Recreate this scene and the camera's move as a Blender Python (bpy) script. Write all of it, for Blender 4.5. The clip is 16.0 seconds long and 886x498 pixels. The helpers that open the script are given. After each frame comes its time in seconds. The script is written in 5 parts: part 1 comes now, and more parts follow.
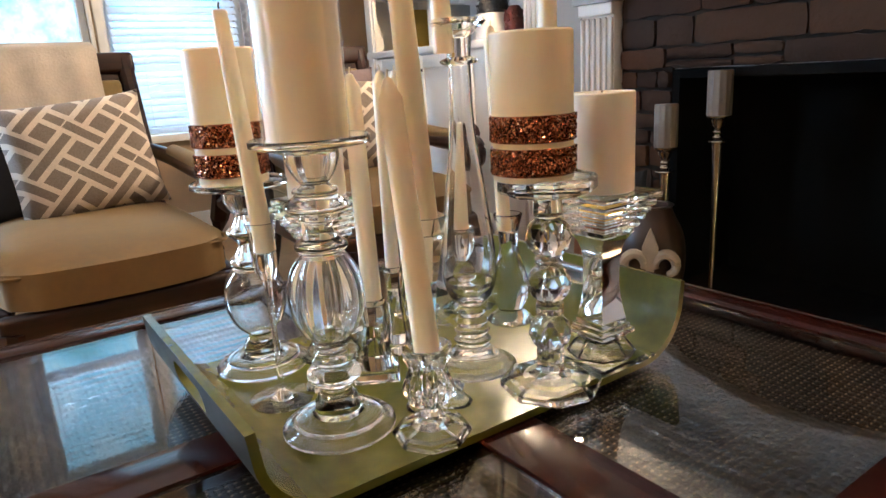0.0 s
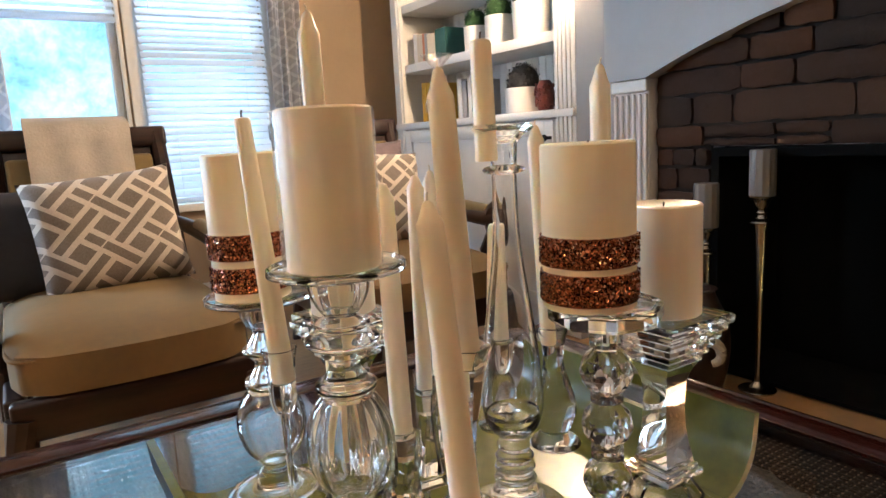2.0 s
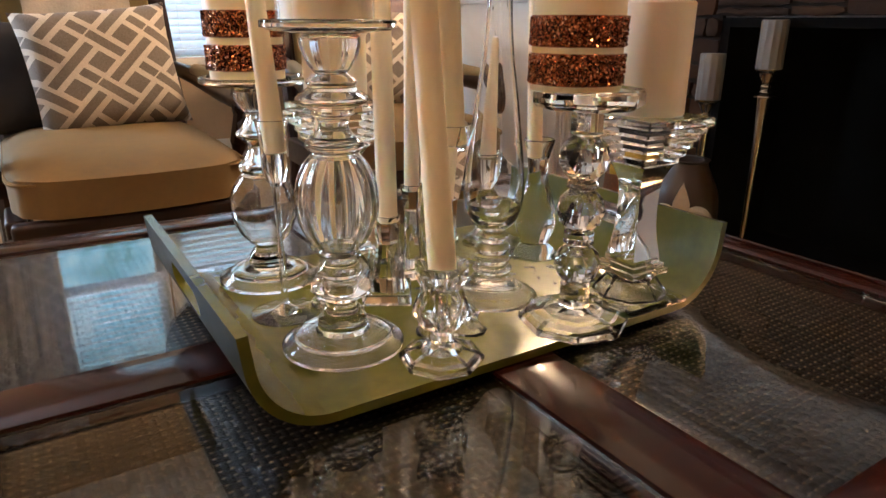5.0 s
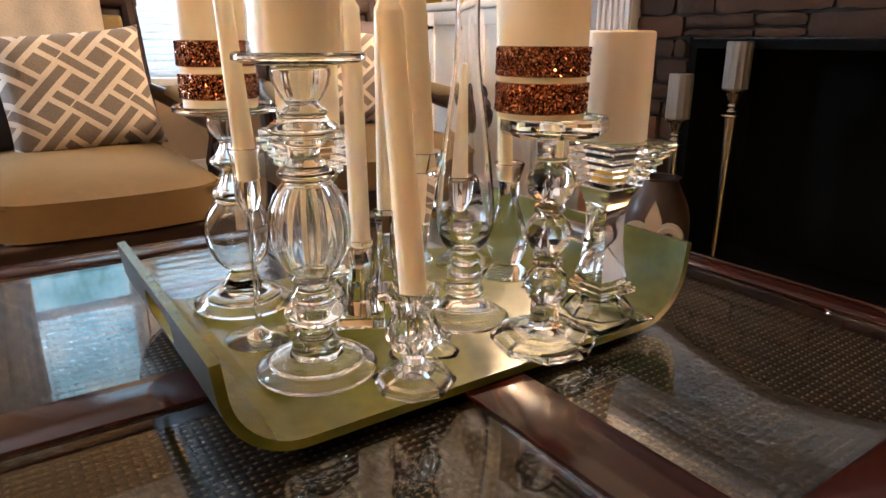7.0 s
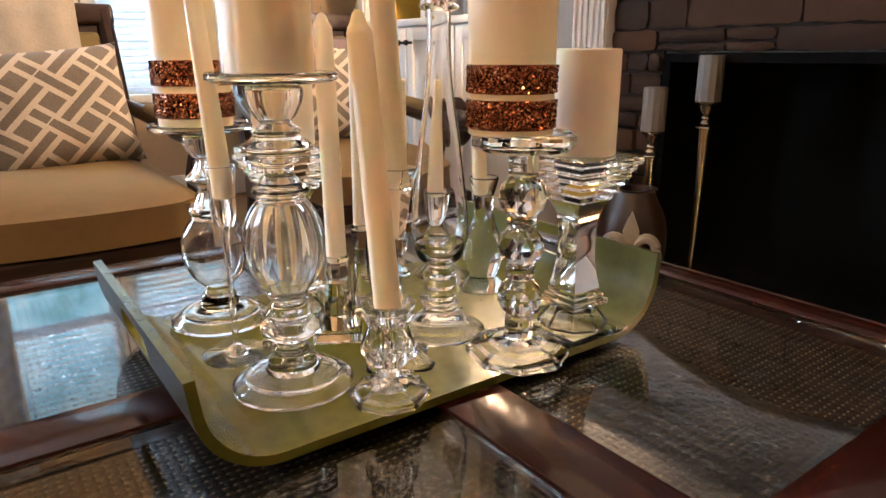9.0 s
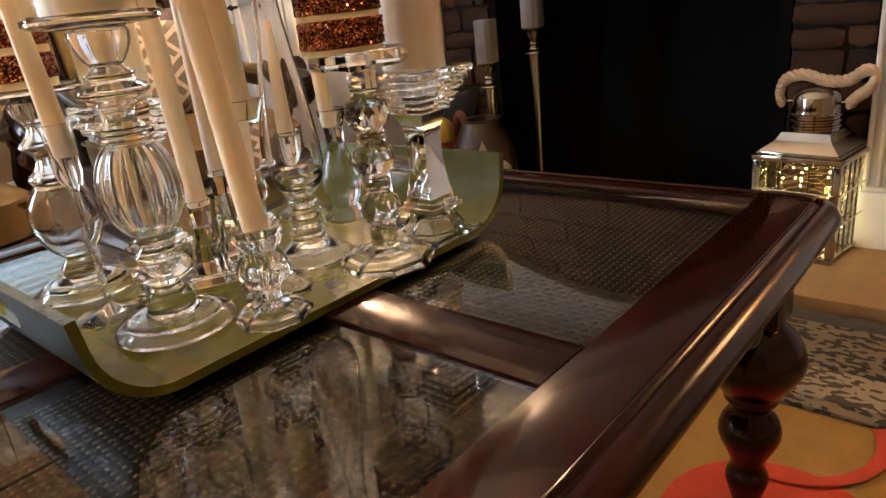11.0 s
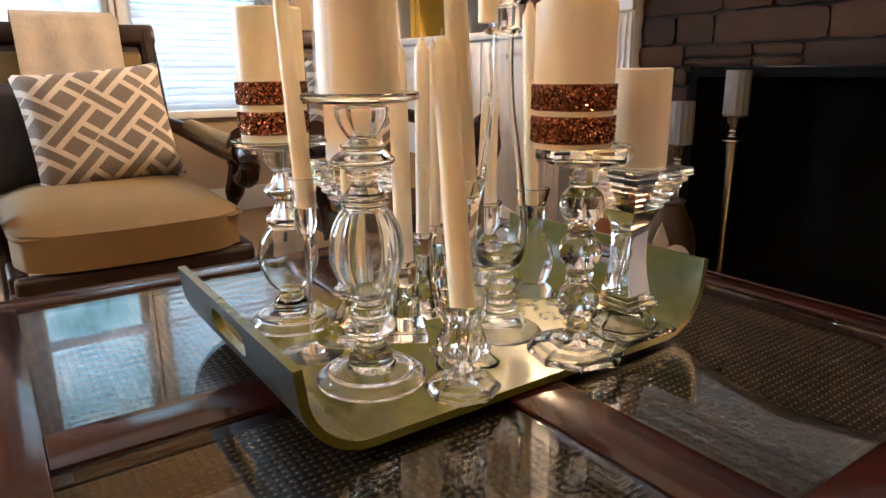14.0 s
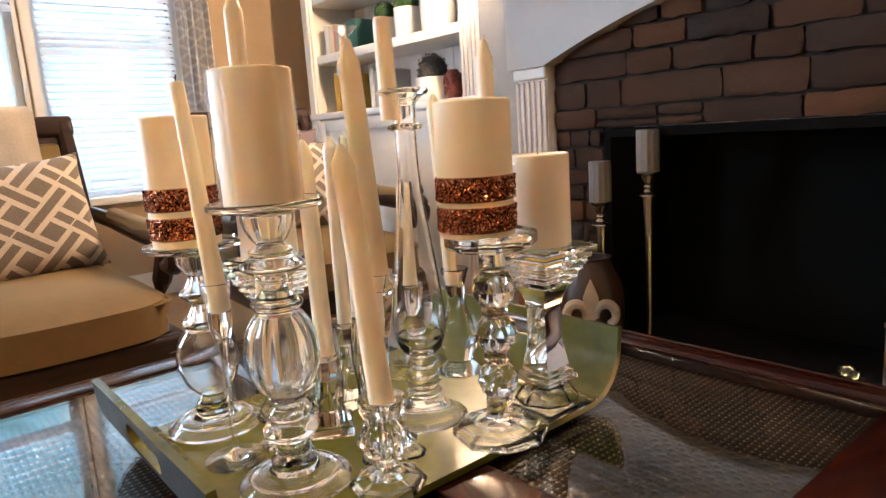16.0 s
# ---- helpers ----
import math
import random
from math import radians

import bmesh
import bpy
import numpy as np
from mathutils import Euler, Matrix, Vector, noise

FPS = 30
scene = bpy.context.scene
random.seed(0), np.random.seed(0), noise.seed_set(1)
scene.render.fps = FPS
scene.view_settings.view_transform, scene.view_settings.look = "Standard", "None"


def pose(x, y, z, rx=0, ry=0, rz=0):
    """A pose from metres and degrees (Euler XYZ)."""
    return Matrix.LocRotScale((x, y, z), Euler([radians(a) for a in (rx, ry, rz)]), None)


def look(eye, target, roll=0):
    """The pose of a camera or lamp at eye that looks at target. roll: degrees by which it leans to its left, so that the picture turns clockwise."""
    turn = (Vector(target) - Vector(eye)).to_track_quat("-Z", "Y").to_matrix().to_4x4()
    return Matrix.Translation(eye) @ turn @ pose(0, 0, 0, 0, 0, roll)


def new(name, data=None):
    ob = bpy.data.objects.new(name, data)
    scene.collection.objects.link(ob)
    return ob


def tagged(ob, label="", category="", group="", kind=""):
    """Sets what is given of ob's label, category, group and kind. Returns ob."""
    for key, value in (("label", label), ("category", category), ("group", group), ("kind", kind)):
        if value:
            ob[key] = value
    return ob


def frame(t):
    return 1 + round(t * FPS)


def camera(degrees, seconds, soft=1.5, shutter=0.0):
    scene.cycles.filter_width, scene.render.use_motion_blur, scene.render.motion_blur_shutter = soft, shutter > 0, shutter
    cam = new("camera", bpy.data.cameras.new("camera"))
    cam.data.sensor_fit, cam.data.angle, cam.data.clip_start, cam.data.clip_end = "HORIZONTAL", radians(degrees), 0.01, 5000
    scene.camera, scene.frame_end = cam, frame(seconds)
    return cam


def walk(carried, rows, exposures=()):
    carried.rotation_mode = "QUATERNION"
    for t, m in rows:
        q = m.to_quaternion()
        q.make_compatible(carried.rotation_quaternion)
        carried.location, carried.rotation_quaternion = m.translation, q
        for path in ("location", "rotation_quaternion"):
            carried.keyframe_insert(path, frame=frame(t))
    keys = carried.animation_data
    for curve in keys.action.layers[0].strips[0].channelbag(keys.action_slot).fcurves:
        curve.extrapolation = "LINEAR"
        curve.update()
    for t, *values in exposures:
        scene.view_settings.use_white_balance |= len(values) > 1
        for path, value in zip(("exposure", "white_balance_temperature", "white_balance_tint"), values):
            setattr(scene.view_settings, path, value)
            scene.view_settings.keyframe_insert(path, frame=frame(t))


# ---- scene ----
cam = camera(67.5, 16.0)
PATH = [
    (0, (-0.348, -0.208, 0.826), (0.747, 1.386, 0.316), -3.4),
    (0.5, (-0.335, -0.171, 0.847), (0.769, 1.43, 0.382), -3.7),
    (1, (-0.322, -0.149, 0.851), (0.775, 1.47, 0.432), -3.9),
    (1.5, (-0.308, -0.141, 0.856), (0.777, 1.498, 0.487), -3.9),
    (2, (-0.307, -0.126, 0.87), (0.757, 1.536, 0.542), -3.1),
    (2.5, (-0.304, -0.123, 0.863), (0.737, 1.558, 0.564), -2.6),
    (3, (-0.304, -0.128, 0.832), (0.717, 1.555, 0.475), -1.6),
    (3.5, (-0.311, -0.144, 0.805), (0.712, 1.507, 0.327), -0.4),
    (4, (-0.321, -0.167, 0.777), (0.688, 1.444, 0.154), 0.4),
    (6.5, (-0.326, -0.174, 0.783), (0.723, 1.398, 0.129), 0.4),
    (7, (-0.324, -0.183, 0.788), (0.755, 1.391, 0.188), 0.2),
    (7.5, (-0.324, -0.181, 0.789), (0.769, 1.388, 0.204), 0.3),
    (8, (-0.321, -0.181, 0.798), (0.783, 1.384, 0.223), 0.3),
    (10.5, (-0.334, -0.24, 0.764), (0.932, 1.195, 0.182), -5.3),
    (11, (-0.357, -0.247, 0.755), (1.022, 1.027, 0.066), -6.7),
    (11.5, (-0.382, -0.231, 0.761), (0.977, 1.074, 0.09), -2.9),
    (12, (-0.4, -0.223, 0.755), (0.823, 1.218, 0.101), -1.3),
    (12.5, (-0.397, -0.223, 0.758), (0.761, 1.268, 0.097), -1.5),
    (13, (-0.406, -0.211, 0.769), (0.701, 1.329, 0.136), -1.3),
    (13.5, (-0.395, -0.205, 0.792), (0.697, 1.364, 0.205), -1.0),
    (14, (-0.395, -0.208, 0.798), (0.699, 1.384, 0.276), -0.6),
    (14.5, (-0.384, -0.219, 0.806), (0.751, 1.354, 0.318), -2.0),
    (15, (-0.378, -0.223, 0.815), (0.816, 1.319, 0.373), -2.4),
    (15.5, (-0.377, -0.224, 0.828), (0.842, 1.313, 0.438), -2.8),
    (16, (-0.373, -0.233, 0.833), (0.883, 1.282, 0.478), -3.8),
]
walk(cam, [(t, look(eye, target, roll)) for t, eye, target, roll in PATH],
     [(0.0, 0.53, 5600, 12), (1.0, 0.42, 5650, 12), (2.0, 0.27, 5800, 13), (3.0, 0.28, 6100, 15), (4.0, 0.20, 6350, 18), (6.5, 0.58, 6350, 18), (8.0, 0.66, 6350, 18),
      (10.5, 0.36, 6650, 20), (11.0, 0.26, 7000, 21), (12.0, 0.45, 6250, 18), (12.5, 0.56, 6350, 18), (14.0, 0.56, 6400, 18), (14.5, 0.60, 6350, 18), (16.0, 0.64, 6300, 18)])

# ---- light and world ----
world = bpy.data.worlds.new("world")
scene.world = world
world.use_nodes = True
sky = world.node_tree.nodes.new("ShaderNodeTexSky")
sky.sky_type, sky.sun_disc, sky.sun_elevation, sky.sun_rotation = "NISHITA", False, radians(35), radians(10)
world.node_tree.links.new(sky.outputs[0], world.node_tree.nodes["Background"].inputs[0])
world.node_tree.nodes["Background"].inputs[1].default_value = 0.12


def lamp(name, kind, power, colour, m, size=0.02, size_y=None):
    data = bpy.data.lights.new(name, kind)
    data.energy, data.color = power, colour
    if kind == "AREA":
        data.shape, data.size, data.size_y = "RECTANGLE", size, size_y or size
    else:
        data.shadow_soft_size = size
    ob = new(name, data)
    ob.matrix_world = m
    return ob


WARM = (1.0, 0.58, 0.24)
COOL = (0.60, 0.82, 1.0)
# cool fill in the added third window, out of view
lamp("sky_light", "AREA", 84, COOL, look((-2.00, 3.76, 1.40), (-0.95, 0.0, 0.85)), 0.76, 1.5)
lamp("outdoor_sky_light", "AREA", 410, (0.50, 0.76, 1.0), look((0.45, 5.1, 4.6), (0.35, 3.7, 1.4)), 2.2, 1.4)
lamp("table_lamp_light", "POINT", 6, WARM, pose(1.775, -0.76, 1.31), 0.03)
lamp("lantern_light", "POINT", 0.45, (1.0, 0.75, 0.25), pose(1.484, 0.15, 0.15), 0.03)
# added warm fill from the left, out of view, for the candles
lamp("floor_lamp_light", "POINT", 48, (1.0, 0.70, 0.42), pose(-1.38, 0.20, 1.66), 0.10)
scene.cycles.max_bounces, scene.cycles.transmission_bounces, scene.cycles.transparent_max_bounces = 24, 24, 24


# ---- materials ----
class Net:
    """A node tree with short ways to add nodes."""

    def __init__(self, name):
        self.mat = bpy.data.materials.new(name)
        self.mat.use_nodes = True
        self.t = self.mat.node_tree
        self.bsdf = self.t.nodes["Principled BSDF"]

    def put(self, kind, *links, operation=""):
        n = self.t.nodes.new(kind)
        if operation:
            n.operation = operation
        for k, v in links:
            self.feed(n.inputs[k], v)
        return n

    def feed(self, socket, v):
        if isinstance(v, bpy.types.NodeSocket):
            self.t.links.new(v, socket)
        elif isinstance(v, tuple) and len(v) == 3 and socket.type == "RGBA":
            socket.default_value = (*v, 1)
        else:
            socket.default_value = v

    def math(self, op, a, b=0.0, c=0.0):
        n = self.put("ShaderNodeMath", (0, a), (1, b), (2, c), operation=op)
        return n.outputs[0]

    def mix(self, f, a, b):
        n = self.t.nodes.new("ShaderNodeMix")
        n.data_type = "RGBA"
        self.feed(n.inputs["Factor"], f)
        self.feed(n.inputs[6], a)
        self.feed(n.inputs[7], b)
        return n.outputs[2]

    def coords(self, which="Object"):
        return self.put("ShaderNodeTexCoord").outputs[which]

    def mapped(self, scale=(1, 1, 1), rot=(0, 0, 0), which="Object"):
        return self.put("ShaderNodeMapping", ("Vector", self.coords(which)), ("Scale", scale), ("Rotation", rot)).outputs[0]

    def noise(self, scale, vec=None, detail=4.0, rough=0.55):
        n = self.put("ShaderNodeTexNoise", ("Scale", scale), ("Detail", detail), ("Roughness", rough))
        self.feed(n.inputs["Vector"], vec or self.coords())
        return n.outputs[0]

    def ramp(self, f, *stops):
        n = self.t.nodes.new("ShaderNodeValToRGB")
        self.feed(n.inputs[0], f)
        el = n.color_ramp.elements
        while len(el) < len(stops):
            el.new(0.5)
        for e, (p, c) in zip(el, stops):
            e.position, e.color = p, (*c, 1)
        return n.outputs[0]

    def bump(self, h, strength=0.2, dist=0.002):
        self.feed(self.bsdf.inputs["Normal"], self.put("ShaderNodeBump", ("Height", h), ("Strength", strength), ("Distance", dist)).outputs[0])

    def set(self, **kw):
        for k, v in kw.items():
            self.feed(self.bsdf.inputs[k.replace("_", " ")], v)
        return self.mat


def plain(name, colour, rough=0.5, metal=0.0, vary=0.12, scale=30.0, bump=0.08, dist=0.001, **more):
    """A surface with mottling at two scales and a fine relief."""
    n = Net(name)
    big, small = n.noise(scale * 0.12), n.noise(scale, detail=6.0)
    f = n.math("ADD", n.math("MULTIPLY", big, 0.6), n.math("MULTIPLY", small, 0.4))
    dark = tuple(c * (1 - vary) for c in colour)
    light = tuple(min(1.0, c * (1 + vary)) for c in colour)
    n.set(Base_Color=n.ramp(f, (0.3, dark), (0.7, light)), Metallic=metal)
    n.set(Roughness=n.math("MULTIPLY_ADD", small, rough * 0.3, rough * 0.85))
    if bump:
        n.bump(small, bump, dist)
    return n.set(**more)


def glass(name, tint=(1, 1, 1), rough=0.0, ior=1.5, clear=0.0):
    n = Net(name)
    n.set(Base_Color=tint, Roughness=rough, IOR=ior, Transmission_Weight=1.0)
    if clear:
        both = n.put("ShaderNodeMixShader", (0, clear), (1, n.bsdf.outputs[0]), (2, n.put("ShaderNodeBsdfTransparent").outputs[0]))
        n.t.links.new(both.outputs[0], n.t.nodes["Material Output"].inputs[0])
    return n.mat


def wood(name, dark, light, rough=0.25, coat=0.5, grain=(2, 26, 26)):
    n = Net(name)
    v = n.mapped(grain)
    g = n.noise(3.0, v, 8.0, 0.65)
    blotch = n.noise(4.0)
    f = n.math("ADD", n.math("MULTIPLY", g, 0.7), n.math("MULTIPLY", blotch, 0.35))
    n.set(Base_Color=n.ramp(f, (0.35, dark), (0.72, light)))
    n.set(Roughness=n.math("MULTIPLY_ADD", n.noise(55.0), 0.12, rough - 0.06))
    n.bump(g, 0.05, 0.0005)
    return n.set(Coat_Weight=coat, Coat_Roughness=0.06, Specular_IOR_Level=0.26)


def wax(name, colour):
    n = Net(name)
    streak = n.noise(9.0, n.mapped((6, 6, 0.7)), 5.0)
    blot = n.noise(22.0)
    f = n.math("ADD", n.math("MULTIPLY", streak, 0.65), n.math("MULTIPLY", blot, 0.35))
    deep = (colour[0] * 0.93, colour[1] * 0.88, colour[2] * 0.80)
    n.set(Base_Color=n.ramp(f, (0.3, deep), (0.7, colour)))
    n.bump(blot, 0.12, 0.0006)
    return n.set(Roughness=0.38, Subsurface_Weight=0.25, Subsurface_Radius=(0.012, 0.008, 0.004), Subsurface_Scale=0.6)


def emitter(name, colour, strength):
    n = Net(name)
    return n.set(Base_Color=colour, Emission_Color=colour, Emission_Strength=strength)


MAHOGANY = wood("mahogany", (0.0075, 0.0016, 0.0012), (0.034, 0.0052, 0.0024), 0.17, 0.22)
CHAIR_WOOD = wood("dark_walnut", (0.009, 0.0035, 0.0025), (0.030, 0.009, 0.005), 0.34, 0.25)
CRYSTAL = glass("clear_crystal", (1.0, 1.0, 1.0), 0.0, 1.45)
PANE = glass("pane_glass", (0.93, 0.96, 0.95), 0.0, 1.5)
WAX = wax("ivory_wax", (0.91, 0.80, 0.58))
WAX_WHITE = wax("white_wax", (0.92, 0.85, 0.71))
WICK = plain("wick_cotton", (0.12, 0.09, 0.06), 0.9)
WICK_PALE = plain("waxed_wick", (0.70, 0.62, 0.48), 0.7)
FILM = glass("clear_wrap", (1, 1, 1), 0.02, 1.45, 0.8)
TABLE_GLASS = glass("table_glass", (0.92, 0.95, 0.94), 0.0, 1.47)
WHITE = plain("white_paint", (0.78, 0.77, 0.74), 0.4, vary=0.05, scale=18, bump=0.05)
# the mantel's white, darkened by the shade on its frieze and mouldings
SHADED_WHITE = plain("shaded_white_paint", (0.37, 0.365, 0.355), 0.45, vary=0.05, scale=18, bump=0.05)
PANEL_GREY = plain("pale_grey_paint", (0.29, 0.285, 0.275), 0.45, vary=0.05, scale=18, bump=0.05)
BEIGE = plain("beige_wall_paint", (0.45, 0.335, 0.215), 0.7, vary=0.05, scale=40, bump=0.15)
CEILING = plain("ceiling_paint", (0.8, 0.79, 0.76), 0.8, vary=0.04, scale=50, bump=0.2)
BLACK = plain("soot_and_gap_black", (0.004, 0.004, 0.004), 0.9, vary=0.4, scale=14, bump=0.4, dist=0.004, Specular_IOR_Level=0.08)
IRON = plain("black_iron", (0.012, 0.012, 0.013), 0.5, metal=0.6)
MORTAR = plain("dark_mortar", (0.016, 0.011, 0.008), 0.95, vary=0.3, scale=60, bump=0.6, dist=0.003)
SILVER = plain("tarnished_silver", (0.40, 0.36, 0.31), 0.25, metal=1.0, vary=0.2, scale=40, bump=0.03)
STEEL = plain("polished_steel", (0.45, 0.42, 0.38), 0.12, metal=1.0, vary=0.1, scale=30, bump=0.02)
GREY_WAX = wax("silver_grey_wax", (0.17, 0.155, 0.145))
SEAT = plain("tan_velvet", (0.138, 0.082, 0.027), 0.85, vary=0.22, scale=45, bump=0.3, dist=0.002, Sheen_Weight=0.25, Sheen_Tint=(0.8, 0.6, 0.3))
SEAT_BACK = plain("olive_gold_upholstery", (0.17, 0.115, 0.035), 0.8, vary=0.2, scale=60, bump=0.3, Sheen_Weight=0.2)
THROW = plain("cream_knit", (0.46, 0.40, 0.33), 0.95, vary=0.12, scale=140, bump=0.6, dist=0.003)
CHARCOAL = plain("charcoal_cloth", (0.035, 0.034, 0.04), 0.9, vary=0.25, scale=80, bump=0.4)
MAUVE = plain("grey_mauve_cloth", (0.16, 0.12, 0.13), 0.9, vary=0.2, scale=80, bump=0.4)


def blind_slats():
    n = Net("translucent_blind_white")
    f = n.noise(20.0)
    n.set(Base_Color=n.ramp(f, (0.3, (0.78, 0.80, 0.82)), (0.7, (0.84, 0.86, 0.88))), Roughness=0.45)
    glow = n.put("ShaderNodeBsdfTranslucent", (0, (0.80, 0.86, 0.92)))
    both = n.put("ShaderNodeMixShader", (0, 0.45), (1, n.bsdf.outputs[0]), (2, glow.outputs[0]))
    n.t.links.new(both.outputs[0], n.t.nodes["Material Output"].inputs[0])
    return n.mat


BLIND = blind_slats()
ROPE = plain("hemp_rope", (0.56, 0.41, 0.26), 0.95, vary=0.25, scale=120, bump=0.8, dist=0.003)
PLANTER = plain("dark_brown_glaze", (0.035, 0.016, 0.009), 0.35, vary=0.4, scale=18, bump=0.2)
IVORY = plain("aged_ivory_paint", (0.33, 0.275, 0.20), 0.6, vary=0.2, scale=60, bump=0.2)
WICKER = plain("rust_wicker", (0.19, 0.065, 0.02), 0.8, vary=0.45, scale=90, bump=0.9, dist=0.004)
YELLOW = plain("mustard_cloth", (0.50, 0.31, 0.04), 0.85, vary=0.2, scale=60, bump=0.3)
HEARTH = plain("tan_hearth_stone", (0.36, 0.21, 0.09), 0.6, vary=0.25, scale=26, bump=0.25, dist=0.002)
POT = plain("white_ceramic", (0.75, 0.73, 0.70), 0.35, vary=0.06, scale=40, bump=0.25, dist=0.004)
MOSS = plain("moss_green", (0.02, 0.06, 0.018), 0.95, vary=0.5, scale=120, bump=1.0, dist=0.006)
DRIED = plain("grey_dried_twigs", (0.07, 0.065, 0.06), 0.95, vary=0.5, scale=120, bump=1.0, dist=0.006)
PHOTO = plain("grey_print", (0.30, 0.34, 0.38), 0.3, vary=0.5, scale=30, bump=0.0)
PAPER = plain("book_paper", (0.72, 0.68, 0.6), 0.8, vary=0.08, scale=200, bump=0.3)
BEAD = plain("brown_red_beads", (0.14, 0.03, 0.02), 0.3, vary=0.5, scale=60)
BRASS = plain("aged_brass", (0.42, 0.26, 0.10), 0.3, metal=1.0)
BULB = emitter("warm_bulb", (1.0, 0.69, 0.39), 1280.0)
SHADE = emitter("glowing_lamp_shade", (1.0, 0.66, 0.34), 11.0)
FAIRY = emitter("fairy_light", (1.0, 0.86, 0.35), 30.0)


def tray_paint():
    n = Net("olive_green_lacquer")
    a, b = n.noise(5.0), n.noise(70.0, detail=7.0)
    f = n.math("ADD", n.math("MULTIPLY", a, 0.65), n.math("MULTIPLY", b, 0.35))
    n.set(Base_Color=n.ramp(f, (0.32, (0.056, 0.057, 0.007)), (0.5, (0.086, 0.082, 0.010)), (0.7, (0.118, 0.106, 0.016))))
    n.set(Roughness=n.math("MULTIPLY_ADD", b, 0.14, 0.16))
    n.bump(b, 0.08, 0.0006)
    return n.set(Specular_IOR_Level=0.32, Coat_Weight=0.1, Coat_Roughness=0.1)


def glitter():
    n = Net("copper_glitter")
    v = n.put("ShaderNodeTexVoronoi", ("Scale", 620.0))
    n.feed(v.inputs["Vector"], n.coords())
    r = n.put("ShaderNodeSeparateColor", (0, v.outputs["Color"]))
    tilt = n.put("ShaderNodeVectorMath", (0, v.outputs["Color"]), (1, (0.5, 0.5, 0.5)), operation="SUBTRACT").outputs[0]
    tilt = n.put("ShaderNodeVectorMath", (0, tilt), (1, (1.7, 1.7, 1.7)), operation="MULTIPLY").outputs[0]
    nor = n.put("ShaderNodeNewGeometry").outputs["Normal"]
    nor = n.put("ShaderNodeVectorMath", (0, nor), (1, tilt), operation="ADD").outputs[0]
    nor = n.put("ShaderNodeVectorMath", (0, nor), operation="NORMALIZE").outputs[0]
    n.feed(n.bsdf.inputs["Normal"], nor)
    n.set(Base_Color=n.ramp(r.outputs[0], (0.0, (0.11, 0.027, 0.010)), (0.5, (0.32, 0.095, 0.036)), (0.8, (0.62, 0.25, 0.12)), (1.0, (0.95, 0.60, 0.38))))
    return n.set(Metallic=0.95, Roughness=0.14)


def pillow_print():
    """Grey squares and over-and-under bars with pale outlines, set on the diagonal."""
    n = Net("lattice_print_cotton")
    sep = n.put("ShaderNodeSeparateXYZ", (0, n.coords()))
    u, w = sep.outputs[0], sep.outputs[2]
    k = 8.0
    p = n.math("MULTIPLY_ADD", n.math("ADD", n.math("MULTIPLY", u, 0.86), w), k, 20.3)
    q = n.math("MULTIPLY_ADD", n.math("SUBTRACT", w, n.math("MULTIPLY", u, 0.86)), k, 20.1)
    fp, fq = n.math("FRACT", p), n.math("FRACT", q)
    odd = n.math("MODULO", n.math("ADD", n.math("FLOOR", p), n.math("FLOOR", q)), 2.0)

    def inside(x, lo, hi):
        return n.math("MULTIPLY", n.math("GREATER_THAN", x, lo), n.math("LESS_THAN", x, hi))

    square = n.math("MULTIPLY", inside(fp, 0.04, 0.51), inside(fq, 0.04, 0.51))
    bar_p = n.math("MULTIPLY", inside(fq, 0.66, 0.89), n.math("MAXIMUM", n.math("LESS_THAN", fp, 0.53), odd))
    bar_p = n.math("MAXIMUM", bar_p, n.math("MULTIPLY", inside(fq, 0.66, 0.89), inside(fp, 0.0, 0.53)))
    bar_q = n.math("MULTIPLY", inside(fp, 0.66, 0.89), n.math("MAXIMUM", inside(fq, 0.04, 0.51), n.math("SUBTRACT", 1.0, odd)))
    ink = n.math("MAXIMUM", square, n.math("MAXIMUM", bar_p, bar_q))
    weave = n.noise(260.0, detail=3.0)
    grey = n.ramp(weave, (0.3, (0.165, 0.135, 0.112)), (0.7, (0.235, 0.198, 0.168)))
    pale = n.ramp(weave, (0.3, (0.58, 0.51, 0.43)), (0.7, (0.69, 0.62, 0.53)))
    n.set(Base_Color=n.mix(ink, pale, grey), Roughness=0.9)
    n.bump(weave, 0.25, 0.0015)
    return n.set(Sheen_Weight=0.15)


def cane_material():
    n = Net("woven_cane")
    f = n.noise(40.0)
    g = n.noise(300.0)
    n.set(Base_Color=n.ramp(n.math("ADD", n.math("MULTIPLY", f, 0.6), n.math("MULTIPLY", g, 0.4)), (0.3, (0.003, 0.002, 0.0015)), (0.7, (0.011, 0.007, 0.0045))))
    return n.set(Roughness=0.6, Specular_IOR_Level=0.04)


def stone():
    n = Net("ledger_stone")
    r = n.put("ShaderNodeObjectInfo").outputs["Random"]
    base = n.ramp(r, (0.0, (0.014, 0.0068, 0.0038)), (0.2, (0.064, 0.023, 0.0064)), (0.4, (0.024, 0.0092, 0.0036)), (0.6, (0.092, 0.035, 0.0095)), (0.8, (0.0145, 0.0095, 0.0072)), (1.0, (0.046, 0.0155, 0.0046)))
    a, b = n.noise(9.0, detail=6.0), n.noise(60.0, detail=8.0)
    n.set(Base_Color=n.mix(n.math("MULTIPLY", a, 0.35), base, (0.026, 0.0115, 0.005)), Roughness=0.9)
    n.bump(n.math("ADD", n.math("MULTIPLY", a, 0.7), n.math("MULTIPLY", b, 0.5)), 0.7, 0.008)
    return n.mat


